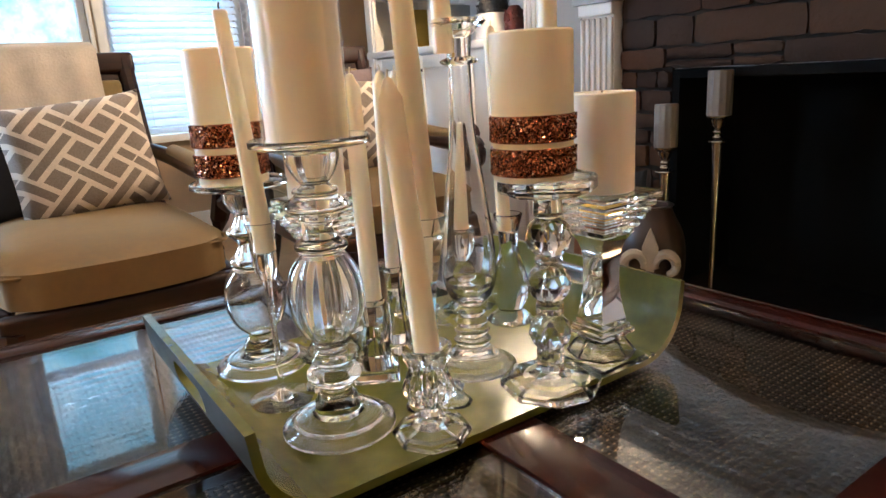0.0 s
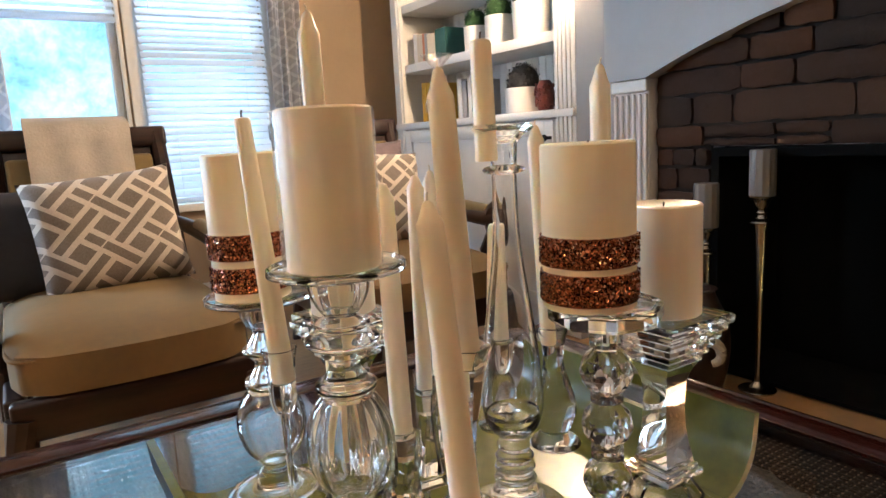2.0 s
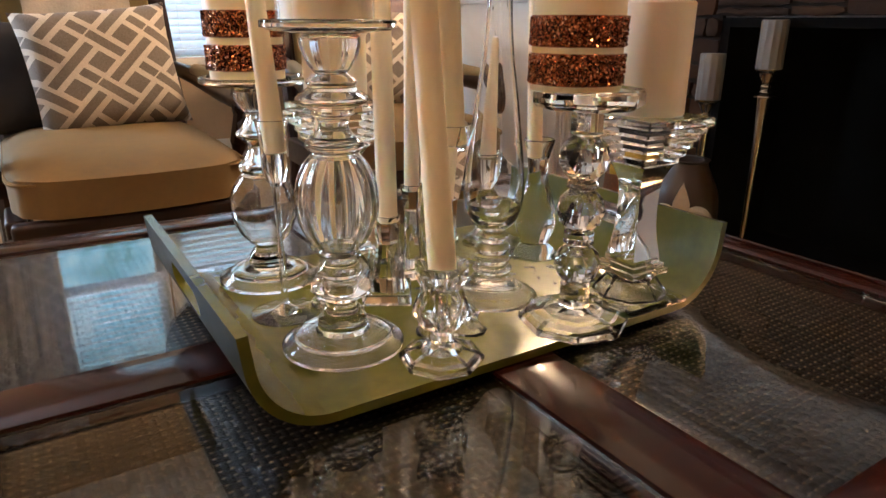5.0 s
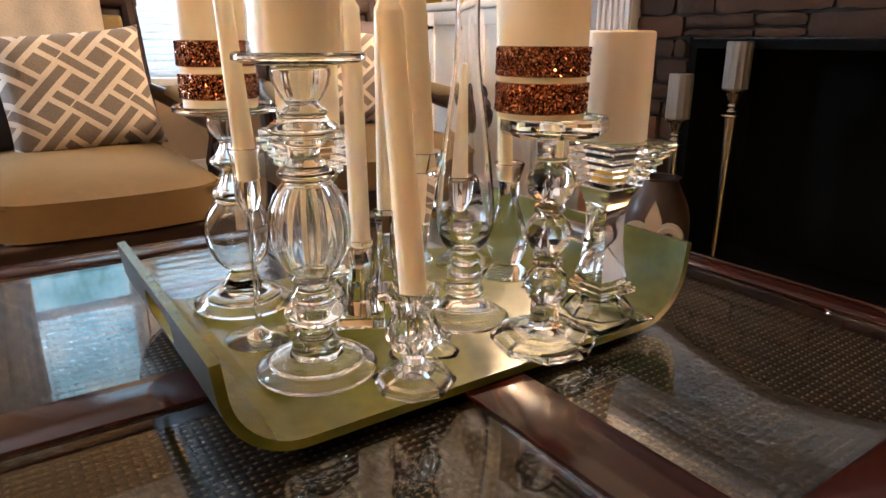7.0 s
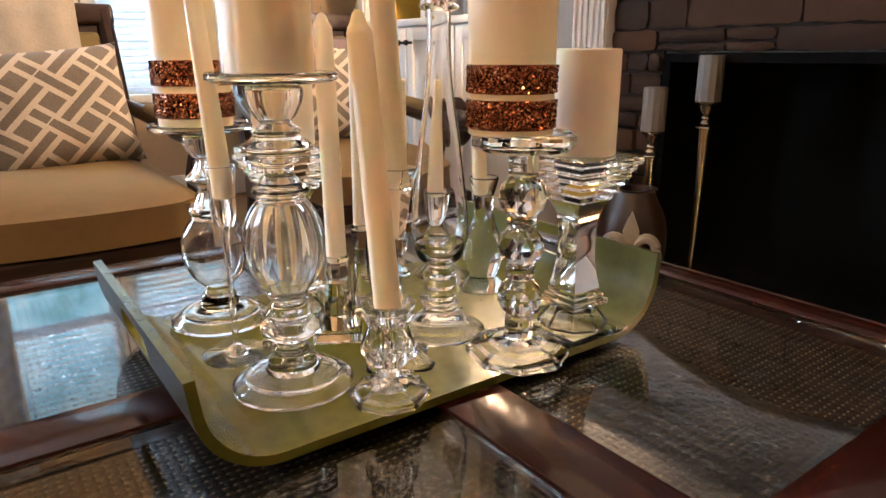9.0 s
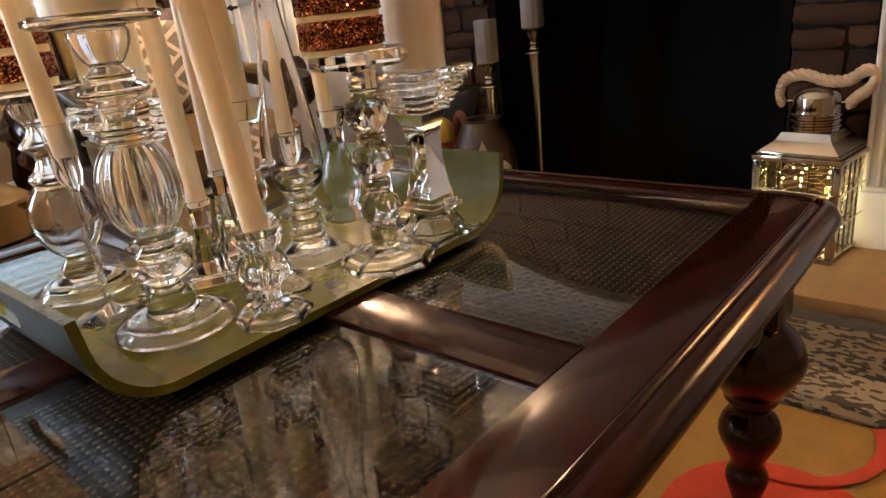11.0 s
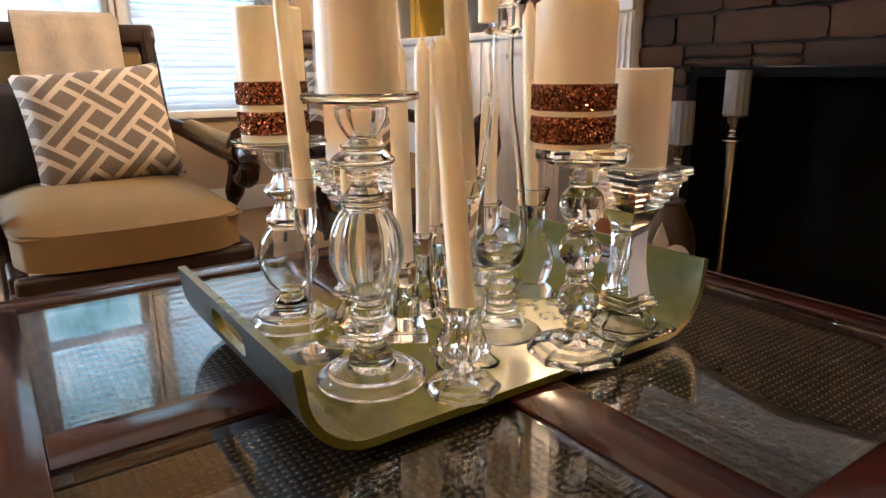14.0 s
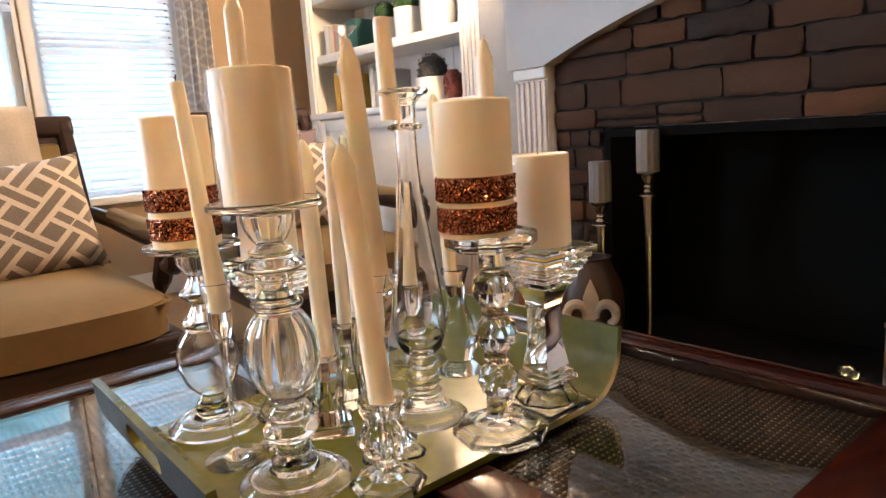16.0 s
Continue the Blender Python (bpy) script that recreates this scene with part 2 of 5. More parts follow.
def curtain_cloth():
    n = Net("pale_lattice_curtain")
    sep = n.put("ShaderNodeSeparateXYZ", (0, n.coords()))
    a = n.math("PINGPONG", n.math("ADD", sep.outputs[0], sep.outputs[2]), 0.05)
    b = n.math("PINGPONG", n.math("SUBTRACT", sep.outputs[0], sep.outputs[2]), 0.05)
    line = n.math("LESS_THAN", n.math("MINIMUM", a, b), 0.010)
    n.set(Base_Color=n.mix(line, (0.42, 0.43, 0.46), (0.78, 0.79, 0.80)), Roughness=0.9)
    glow = n.put("ShaderNodeBsdfTranslucent", (0, (0.80, 0.84, 0.90)))
    both = n.put("ShaderNodeMixShader", (0, 0.5), (1, n.bsdf.outputs[0]), (2, glow.outputs[0]))
    n.t.links.new(both.outputs[0], n.t.nodes["Material Output"].inputs[0])
    return n.mat


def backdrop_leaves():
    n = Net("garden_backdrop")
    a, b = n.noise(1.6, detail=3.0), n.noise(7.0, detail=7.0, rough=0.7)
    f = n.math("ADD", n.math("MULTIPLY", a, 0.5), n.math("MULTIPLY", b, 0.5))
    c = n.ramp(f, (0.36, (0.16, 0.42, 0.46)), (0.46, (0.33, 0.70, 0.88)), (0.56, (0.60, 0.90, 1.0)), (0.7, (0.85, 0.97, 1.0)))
    # the foliage glows by itself in place of daylight falling on it
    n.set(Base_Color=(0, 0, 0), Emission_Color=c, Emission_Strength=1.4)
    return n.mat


def floor_wood():
    n = wood("oak_floor", (0.20, 0.105, 0.04), (0.36, 0.20, 0.085), 0.4, 0.2, (3, 30, 30))
    return n


def braid(name, dark, light):
    n = Net(name)
    v = n.put("ShaderNodeTexVoronoi", ("Scale", 120.0))
    n.feed(v.inputs["Vector"], n.mapped((1.0, 0.55, 1.0)))
    r = n.put("ShaderNodeSeparateColor", (0, v.outputs["Color"]))
    f = n.math("ADD", n.math("MULTIPLY", n.math("GREATER_THAN", r.outputs[0], 0.55), 0.8), n.math("MULTIPLY", n.noise(200.0), 0.2))
    n.set(Base_Color=n.mix(f, light, dark), Roughness=0.95)
    n.bump(v.outputs["Distance"], 0.8, 0.004)
    return n.mat


def lampshade_linen():
    n = Net("lampshade_linen")
    f = n.noise(200.0)
    n.set(Base_Color=n.ramp(f, (0.3, (0.75, 0.68, 0.56)), (0.7, (0.85, 0.78, 0.66))), Roughness=0.9)
    glow = n.put("ShaderNodeBsdfTranslucent", (0, (0.92, 0.86, 0.76)))
    both = n.put("ShaderNodeMixShader", (0, 0.7), (1, n.bsdf.outputs[0]), (2, glow.outputs[0]))
    n.t.links.new(both.outputs[0], n.t.nodes["Material Output"].inputs[0])
    return n.mat


LINEN = lampshade_linen()
TRAY = tray_paint()
TRAY_BACK = plain("dark_green_underside", (0.016, 0.020, 0.016), 0.5, Specular_IOR_Level=0.09, vary=0.3, scale=30, bump=0.05)
GLITTER = glitter()
PRINT = pillow_print()
CANE = cane_material()
STONE = stone()
CURTAIN = curtain_cloth()
GARDEN = backdrop_leaves()
OAK = floor_wood()
BRAID = braid("braided_mat_dark", (0.02, 0.018, 0.015), (0.24, 0.19, 0.13))
BRAID_PALE = braid("braided_mat_pale", (0.05, 0.04, 0.03), (0.42, 0.34, 0.23))
MAT_EDGE = plain("grey_mat_edge", (0.08, 0.075, 0.07), 0.95, vary=0.3, scale=120, bump=0.6, dist=0.003)
RUG = plain("ochre_wool_rug", (0.34, 0.20, 0.05), 0.95, vary=0.18, scale=160, bump=0.7, dist=0.003)
RUG_RED = plain("coral_red_wool", (0.52, 0.06, 0.03), 0.95, vary=0.18, scale=160, bump=0.7, dist=0.003)


# ---- mesh helpers ----
def finish(name, bm, mat, parent=None, label="", smooth=True, angle=35):
    me = bpy.data.meshes.new(name)
    bmesh.ops.recalc_face_normals(bm, faces=bm.faces[:])
    hollow = bm.faces.layers.int.get("hollow")
    if hollow:
        bmesh.ops.reverse_faces(bm, faces=[f for f in bm.faces if f[hollow]])
    bm.to_mesh(me)
    bm.free()
    me.materials.append(mat)
    if smooth:
        me.polygons.foreach_set("use_smooth", [True] * len(me.polygons))
        me.set_sharp_from_angle(angle=radians(angle))
    ob = new(name, me)
    ob.parent = parent
    return tagged(ob, label)


def part(name, bm, mat, parent, label="", **kw):
    return finish(name, bm, mat, parent, label, **kw)


def thing(name, m, label, category, group=""):
    ob = new(name)
    ob.empty_display_size = 0.02
    ob.matrix_world = m if isinstance(m, Matrix) else pose(*m)
    return tagged(ob, label, category, group)


def structure(name, bm, mat, label, category="", **kw):
    return tagged(finish(name, bm, mat, None, label, **kw), category=category or "structure", kind="structure")


def box(bm, lo, hi, bevel=0.0, segs=2, m=None):
    size = [h - l for l, h in zip(lo, hi)]
    mid = [(h + l) / 2 for l, h in zip(lo, hi)]
    made = bmesh.ops.create_cube(bm, size=1.0, matrix=(m or Matrix()) @ Matrix.Translation(mid) @ Matrix.Diagonal((*size, 1)))
    if bevel:
        vs = set(made["verts"])
        edges = [e for e in bm.edges if e.verts[0] in vs and e.verts[1] in vs]
        bmesh.ops.bevel(bm, geom=edges, offset=bevel, segments=segs, affect="EDGES", profile=0.5)
    return bm


def boxed(lo, hi, bevel=0.0, segs=2, m=None):
    return box(bmesh.new(), lo, hi, bevel, segs, m)


def spin(bm, profile, seg=48, m=None, shape=None):
    """A turned solid from (radius, height) pairs; shape(angle, height) scales the radius."""
    m = m or Matrix()
    rings = []
    for r, z in profile:
        if r < 1e-6:
            rings.append([bm.verts.new(m @ Vector((0, 0, z)))])
        else:
            ring = []
            for i in range(seg):
                a = 2 * math.pi * i / seg
                k = r * (shape(a, z) if shape else 1.0)
                ring.append(bm.verts.new(m @ Vector((k * math.cos(a), k * math.sin(a), z))))
            rings.append(ring)
    for lo, hi in zip(rings, rings[1:]):
        if len(lo) == len(hi) == 1:
            continue
        for i in range(seg):
            j = (i + 1) % seg
            if len(lo) == 1:
                bm.faces.new((lo[0], hi[j], hi[i]))
            elif len(hi) == 1:
                bm.faces.new((lo[i], lo[j], hi[0]))
            else:
                bm.faces.new((lo[i], lo[j], hi[j], hi[i]))
    return bm


def turned(profile, seg=48, m=None, shape=None, low=True, high=True):
    """A turned solid, closed below and above unless another piece goes on there."""
    p = list(profile)
    if low and p[0][0] > 1e-6:
        p.insert(0, (0, p[0][1]))
    if high and p[-1][0] > 1e-6:
        p.append((0, p[-1][1]))
    return spin(bmesh.new(), p, seg, m, shape)


def blown(profile, seg=56, wall=0.0026, ribs=0, depth=0.05, low=True, high=True):
    """A hollow vessel: a turned skin round an air space, fluted inside."""
    bm = turned(profile, seg, None, None, low, high)
    layer = bm.faces.layers.int.new("hollow")
    count = len(bm.faces)
    z0, z1 = profile[0][1] + wall, profile[-1][1] - wall
    inner = [(max(r - wall, 0.002), min(max(z, z0), z1)) for r, z in profile[1:-1]]
    flute = (lambda a, z: 1 + depth * math.cos(ribs * a)) if ribs else None
    spin(bm, [(0, z0)] + [p for p in inner if z0 < p[1] < z1] + [(0, z1)], seg, None, flute)
    bm.faces.ensure_lookup_table()
    for f in bm.faces[count:]:
        f[layer] = 1
    return bm


def rounded(points, steps=5):
    """A smooth profile through the given (radius, height) pairs."""
    out = []
    n = len(points)
    for i in range(n - 1):
        p0, p1, p2, p3 = points[max(i - 1, 0)], points[i], points[i + 1], points[min(i + 2, n - 1)]
        for s in range(steps):
            t = s / steps
            out.append(tuple(max(0.0005 if k == 0 else -9, 0.5 * (2 * p1[k] + (p2[k] - p0[k]) * t + (2 * p0[k] - 5 * p1[k] + 4 * p2[k] - p3[k]) * t * t + (3 * p1[k] - p0[k] - 3 * p2[k] + p3[k]) * t ** 3)) for k in (0, 1)))
    out.append(points[-1])
    return out


def tube(bm, pts, radius, seg=8, closed=False):
    """A round rod along points; radius may be a list."""
    pts = [Vector(p) for p in pts]
    n = len(pts)
    rings = []
    up = Vector((0.13, 0.21, 0.97))
    for i, p in enumerate(pts):
        d = (pts[(i + 1) % n] - pts[i - 1]) if closed else (pts[min(i + 1, n - 1)] - pts[max(i - 1, 0)])
        d.normalize()
        a = d.cross(up).normalized()
        b = d.cross(a)
        r = radius[i] if isinstance(radius, (list, tuple)) else radius
        rings.append([bm.verts.new(p + r * (math.cos(2 * math.pi * k / seg) * a + math.sin(2 * math.pi * k / seg) * b)) for k in range(seg)])
    for i in range(n if closed else n - 1):
        lo, hi = rings[i], rings[(i + 1) % n]
        for k in range(seg):
            bm.faces.new((lo[k], lo[(k + 1) % seg], hi[(k + 1) % seg], hi[k]))
    if not closed:
        bm.faces.new(rings[0])
        bm.faces.new(rings[-1])
    return bm


def prism(bm, outline, y0, y1, m=None):
    """A flat outline of (x, z) pairs drawn out from y0 to y1."""
    m = m or Matrix()
    a = [bm.verts.new(m @ Vector((x, y0, z))) for x, z in outline]
    b = [bm.verts.new(m @ Vector((x, y1, z))) for x, z in outline]
    n = len(outline)
    bm.faces.new(a)
    bm.faces.new(b)
    for i in range(n):
        bm.faces.new((a[i], a[(i + 1) % n], b[(i + 1) % n], b[i]))
    return bm


def cushion(w, h, d, n=28, pinch=0.16):
    """A stuffed square: width x, height z, fullness y, with drawn-in corners."""
    bm = bmesh.new()
    sides = []
    for s in (-1, 1):
        grid = []
        for j in range(n + 1):
            row = []
            for i in range(n + 1):
                u, v = 2 * i / n - 1, 2 * j / n - 1
                full = max(0.0, (1 - u ** 4) * (1 - v ** 4)) ** 0.5
                k = 1 - 0.06 * (1 - abs(u) ** 3) * abs(v) ** 3
                kk = 1 - 0.06 * (1 - abs(v) ** 3) * abs(u) ** 3
                wob = 0.005 * noise.noise(Vector((u * 2.3, v * 2.3, s * 3.0)))
                row.append(bm.verts.new((u * w / 2 * kk, s * (d / 2 * full + wob * full), v * h / 2 * k)))
            grid.append(row)
        for j in range(n):
            for i in range(n):
                bm.faces.new((grid[j][i], grid[j][i + 1], grid[j + 1][i + 1], grid[j + 1][i]))
    bmesh.ops.remove_doubles(bm, verts=bm.verts[:], dist=0.0004)
    return bm

# ---- the room ----
T, Z0, HZ = 0.48, 0.490, 0.045
WALL_Y, CEIL = 3.70, 2.77
structure("floor", boxed((-3.2, -3.6, -0.1), (2.2, 3.9, 0.0)), OAK, "warm oak strip floor", "floor", smooth=False)
structure("ceiling", boxed((-3.2, -3.6, CEIL), (2.2, 3.9, CEIL + 0.1)), CEILING, "plain white painted ceiling", "ceiling", smooth=False)

# window wall with two openings, plus an unseen third added for fill light
WIN = ((-0.297, 0.244), (0.330, 0.997))
ADDED_WIN = (-2.40, -1.60)
SILL, HEAD = 0.597, 2.21
bm = bmesh.new()
for lo, hi in (((-3.2, WALL_Y, 0), (ADDED_WIN[0], WALL_Y + 0.15, CEIL)), ((ADDED_WIN[1], WALL_Y, 0), (WIN[0][0], WALL_Y + 0.15, CEIL)), ((WIN[0][1], WALL_Y, 0), (WIN[1][0], WALL_Y + 0.15, CEIL)), ((WIN[1][1], WALL_Y, 0), (2.1, WALL_Y + 0.15, CEIL))):
    box(bm, lo, hi)
for x0, x1 in (*WIN, ADDED_WIN):
    box(bm, (x0, WALL_Y, 0), (x1, WALL_Y + 0.15, SILL))
    box(bm, (x0, WALL_Y, HEAD), (x1, WALL_Y + 0.15, CEIL))
structure("wall_window", bm, BEIGE, "beige painted wall with sash windows", "wall", smooth=False)
structure("wall_back", boxed((-3.2, -3.6, 0), (2.1, -3.45, CEIL)), BEIGE, "plain beige painted wall", "wall", smooth=False)
structure("wall_side", boxed((-3.2, -3.45, 0), (-3.05, WALL_Y, CEIL)), BEIGE, "plain beige painted wall", "wall", smooth=False)
structure("wall_fireplace", boxed((1.96, -3.45, 0), (2.1, WALL_Y, CEIL)), BEIGE, "beige wall behind the chimney and shelves", "wall", smooth=False)
structure("baseboard", boxed((-3.05, WALL_Y - 0.02, 0.0), (1.6, WALL_Y - 0.001, 0.14), 0.004), WHITE, "white painted baseboard under the windows", "baseboard")

# chimney breast with the hollow firebox
bm = bmesh.new()
FB0, FB1, FBT = 0.245, 1.21, 0.797
box(bm, (1.61, FB1, 0), (1.955, 1.83, CEIL))
box(bm, (1.61, -0.36, 0), (1.955, FB0, CEIL))
box(bm, (1.61, FB0, FBT), (1.955, FB1, CEIL))
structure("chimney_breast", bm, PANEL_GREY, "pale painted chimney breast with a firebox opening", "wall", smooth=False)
firebox = tagged(new("firebox"), "unlit sooty black firebox", "fireplace", kind="structure")
for lo, hi in (((1.590, FB0 + 0.002, HZ), (1.93, FB0 + 0.03, FBT - 0.002)), ((1.590, FB1 - 0.03, HZ), (1.93, FB1 - 0.002, FBT - 0.002)), ((1.93, FB0 + 0.002, HZ), (1.954, FB1 - 0.002, FBT - 0.002)), ((1.590, FB0 + 0.0304, FBT - 0.03), (1.93, FB1 - 0.0304, FBT - 0.002)), ((1.615, FB0 + 0.03, HZ), (1.93, FB1 - 0.03, HZ + 0.012))):
    part("iron_panel", boxed(lo, hi), BLACK, firebox, smooth=False)
structure("hearth", boxed((1.18, -0.5, 0.0), (1.61, 1.75, HZ), 0.006), HEARTH, "low tan stone hearth slab", "hearth")

# sash windows: frame, rails, panes
for i, (x0, x1) in enumerate((*WIN, ADDED_WIN)):
    win = tagged(new("window_%d" % (i + 1)), "white sash window %s" % ("with its blind half raised", "behind a closed white slatted blind", "with clear panes, added out of view")[i], "window", kind="structure")
    win.matrix_world = pose((x0 + x1) / 2, WALL_Y, SILL)
    w, h = (x1 - x0) / 2, HEAD - SILL
    for lo, hi in (((-w, 0.03, 0), (-w + 0.035, 0.10, h)), ((w - 0.035, 0.03, 0), (w, 0.10, h)), ((-w + 0.035, 0.03, h - 0.04), (w - 0.035, 0.10, h)), ((-w + 0.035, 0.03, 0), (w - 0.035, 0.10, 0.05)), ((-w + 0.035, 0.035, h * 0.60), (w - 0.035, 0.085, h * 0.60 + 0.045))):
        part("window_frame", boxed(lo, hi, 0.004), WHITE, win)
    for lo, hi in (((-w - 0.055, -0.02, -0.02), (-w, -0.001, h + 0.08)), ((w, -0.02, -0.02), (w + (0.02 if i == 0 else 0.055), -0.001, h + 0.08)), ((-w, -0.02, h), (w, -0.001, h + 0.08))):
        part("casing", boxed(lo, hi, 0.004), WHITE, win)
    part("window_sill", boxed((-w - 0.04, -0.06, -0.045), (w + 0.015, 0.03, -0.003), 0.006), WHITE, win)
    for z0, z1 in ((0.05, h * 0.60), (h * 0.60 + 0.045, h - 0.04)):
        p = part("pane", boxed((-w + 0.035, 0.055, z0), (w - 0.035, 0.06, z1)), PANE, win, smooth=False)
        p.visible_shadow = False
structure("garden_backdrop", boxed((-7, 8.0, -2.5), (8, 8.05, 6)), GARDEN, "glowing backdrop of hazy garden foliage beyond the windows", "backdrop", smooth=False)


def blind(x0, x1, bottom, tilt, label):
    b = thing("window_blind", ((x0 + x1) / 2, WALL_Y - 0.045, HEAD - 0.02), label, "blind", "blinds in the windows")
    w = (x1 - x0) / 2 - 0.006
    part("head_rail", boxed((-w, -0.025, -0.03), (w, 0.025, 0.02), 0.004), BLIND, b)
    part("bottom_rail", boxed((-w, -0.022, bottom - HEAD + 0.02), (w, 0.022, bottom - HEAD + 0.045), 0.004), BLIND, b)
    me = None
    n = int((HEAD - 0.06 - bottom - 0.045) / 0.036)
    for k in range(n):
        z = bottom - HEAD + 0.07 + k * 0.036
        if me is None:
            s = part("slat", boxed((-w, -0.024, -0.0013), (w, 0.024, 0.0013), 0.001, 1), BLIND, b)
            me = s.data
        else:
            s = new("slat", me)
            s.parent = b
        s.matrix_basis = pose(0, 0, z, tilt + 2.5 * math.sin(k * 1.7))
    for x in (-w * 0.6, w * 0.6):
        part("cord", tube(bmesh.new(), [(x, -0.028, bottom - HEAD + 0.03), (x, -0.028, 0)], 0.0012, 5), BLIND, b)
    part("wand", tube(bmesh.new(), [(-w * 0.82, -0.035, -0.6), (-w * 0.82, -0.032, -0.02)], 0.003, 6), BLIND, b)


blind(*WIN[0], 1.53, 34, "white slatted blind raised halfway up the window")
blind(*WIN[1], 0.607, 44, "white slatted blind closed over the window")


def curtain(x0, x1, label):
    bm = bmesh.new()
    n, rows = 70, 10
    grid = []
    for s in (0, 1):
        for j in range(rows + 1):
            grid.append([])
            for i in range(n + 1):
                u = i / n
                y = 0.030 * math.sin(u * 24) * (0.55 + 0.45 * j / rows) + 0.008 * math.sin(u * 61 + j)
                grid[-1].append(bm.verts.new((x0 + (x1 - x0) * u, WALL_Y - 0.11 + y + s * 0.003, 2.32 - 2.28 * j / rows)))
    for s in (0, 1):
        for j in range(rows):
            a, b = grid[s * (rows + 1) + j], grid[s * (rows + 1) + j + 1]
            for i in range(n):
                bm.faces.new((a[i], a[i + 1], b[i + 1], b[i]))
    tagged(finish("curtain", bm, CURTAIN), label, "curtain", "curtains at the windows")


curtain(1.002, 1.19, "pale grey curtain with a white lattice print")
curtain(-0.68, -0.27, "pale grey curtain with a white lattice print, drawn aside")
rod = thing("curtain_rod", (0.25, WALL_Y - 0.11, 2.345), "dark iron curtain rod with twig finials", "curtain rod")
part("rod", tube(bmesh.new(), [(-0.95, 0, 0), (0.95, 0, 0)], 0.009, 10), IRON, rod)
for s in (-1, 1):
    part("finial", tube(bmesh.new(), [(s * 0.95, 0, 0), (s * 1.0, 0, 0.02), (s * 1.05, 0, -0.01), (s * 1.08, 0, 0.03)], [0.009, 0.014, 0.01, 0.003], 8), IRON, rod)
    part("bracket", boxed((s * 0.9 - 0.008, 0.0, -0.01), (s * 0.9 + 0.008, 0.109, 0.01), 0.003), IRON, rod)

# ---- mantel ----
mantel = tagged(new("mantel"), "white painted mantel with an arched frieze and fluted pilasters", "mantel", kind="structure")
ARCH0, ARCH1, SPRING, RISE, MZ = 0.05, 1.42, 1.035, 0.176, 1.335
outline = [(-0.13, MZ), (-0.13, SPRING), (ARCH0, SPRING)]
for k in range(1, 28):
    u = k / 28
    outline.append((ARCH0 + (ARCH1 - ARCH0) * u, SPRING + RISE * (1 - abs(2 * u - 1) ** 1.5)))
outline += [(ARCH1, SPRING), (1.60, SPRING), (1.60, MZ)]
TURN = pose(0, 0, 0, 0, 0, 90)
part("frieze", prism(bmesh.new(), outline, -1.609, -1.525, TURN), SHADED_WHITE, mantel, smooth=False)
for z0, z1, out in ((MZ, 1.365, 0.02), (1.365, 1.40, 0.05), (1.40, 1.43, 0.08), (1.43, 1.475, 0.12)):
    part("moulding", boxed((1.525 - out, -0.13 - out, z0 + 0.0004), (1.609, 1.60 + out, z1), 0.008, 3), SHADED_WHITE, mantel)
for y0, y1 in ((1.425, 1.575), (-0.105, 0.045)):
    part("pilaster", boxed((1.552, y0, HZ), (1.609, y1, 1.0345), 0.003), WHITE, mantel)
    n = 5
    for k in range(n + 1):
        y = y0 + 0.008 + (y1 - y0 - 0.016) * k / n
        part("reed", boxed((1.538, y - 0.0065, HZ + 0.16), (1.5515, y + 0.0065, 0.985), 0.005, 3), WHITE, mantel)
    part("plinth", boxed((1.530, y0 - 0.01, HZ), (1.5515, y1 + 0.01, HZ + 0.15), 0.005), WHITE, mantel)
    part("capital", boxed((1.532, y0 - 0.004, 0.992), (1.5515, y1 + 0.004, 1.034), 0.006, 3), WHITE, mantel)

# ---- sconce between shelves and mantel ----
sconce = thing("wall_sconce", (1.609, 1.68, 1.60), "brass wall sconce with two lit candle bulbs", "sconce")
part("back_plate", boxed((-0.012, -0.035, -0.09), (0, 0.035, 0.09), 0.005), BRASS, sconce)
for s in (-1, 1):
    part("arm", tube(bmesh.new(), [(-0.012, 0, -0.04), (-0.06, s * 0.04, -0.075), (-0.10, s * 0.09, -0.06), (-0.108, s * 0.11, -0.015)], 0.005, 8), BRASS, sconce)
    part("candle_sleeve", turned([(0.012, -0.02), (0.012, 0.022)], 16, pose(-0.108, s * 0.11, 0)), IVORY, sconce)
    part("bulb", turned(rounded([(0.010, 0.0), (0.024, 0.03), (0.019, 0.065), (0.0012, 0.10)]), 20, pose(-0.108, s * 0.11, 0.0225)), BULB, sconce, "glowing bulb")

# ---- built-in shelves left of the mantel ----
BY0, BY1, BX = 1.835, 3.28, 1.62
CT, SH1, SH2 = 0.965, 1.285, 1.605
case = thing("bookcase", (BX, BY0, 0), "white built-in bookcase with beadboard back and cupboard doors", "bookcase")
W = BY1 - BY0
part("side_panel", boxed((0.01, 0.0, CT + 0.001), (0.335, 0.03, 2.35)), WHITE, case)
part("side_panel", boxed((0.01, W - 0.03, CT + 0.001), (0.335, W, 2.35)), WHITE, case)
part("face_frame", boxed((-0.012, -0.002, 0.1), (0.0095, 0.115, 2.35), 0.003), WHITE, case)
for k in range(4):
    part("reed", boxed((-0.022, 0.016 + k * 0.025, 0.2), (-0.0125, 0.034 + k * 0.025, 2.3), 0.004, 3), WHITE, case)
part("face_frame", boxed((-0.012, W - 0.09, 0.1), (0.0095, W + 0.005, 2.35), 0.003), WHITE, case)
part("reed", boxed((-0.022, W - 0.075, 0.2), (-0.0125, W - 0.05, 2.3), 0.004, 3), WHITE, case)
part("worktop", boxed((-0.025, 0.0, CT - 0.035), (0.337, W - 0.0015, CT), 0.006), WHITE, case)
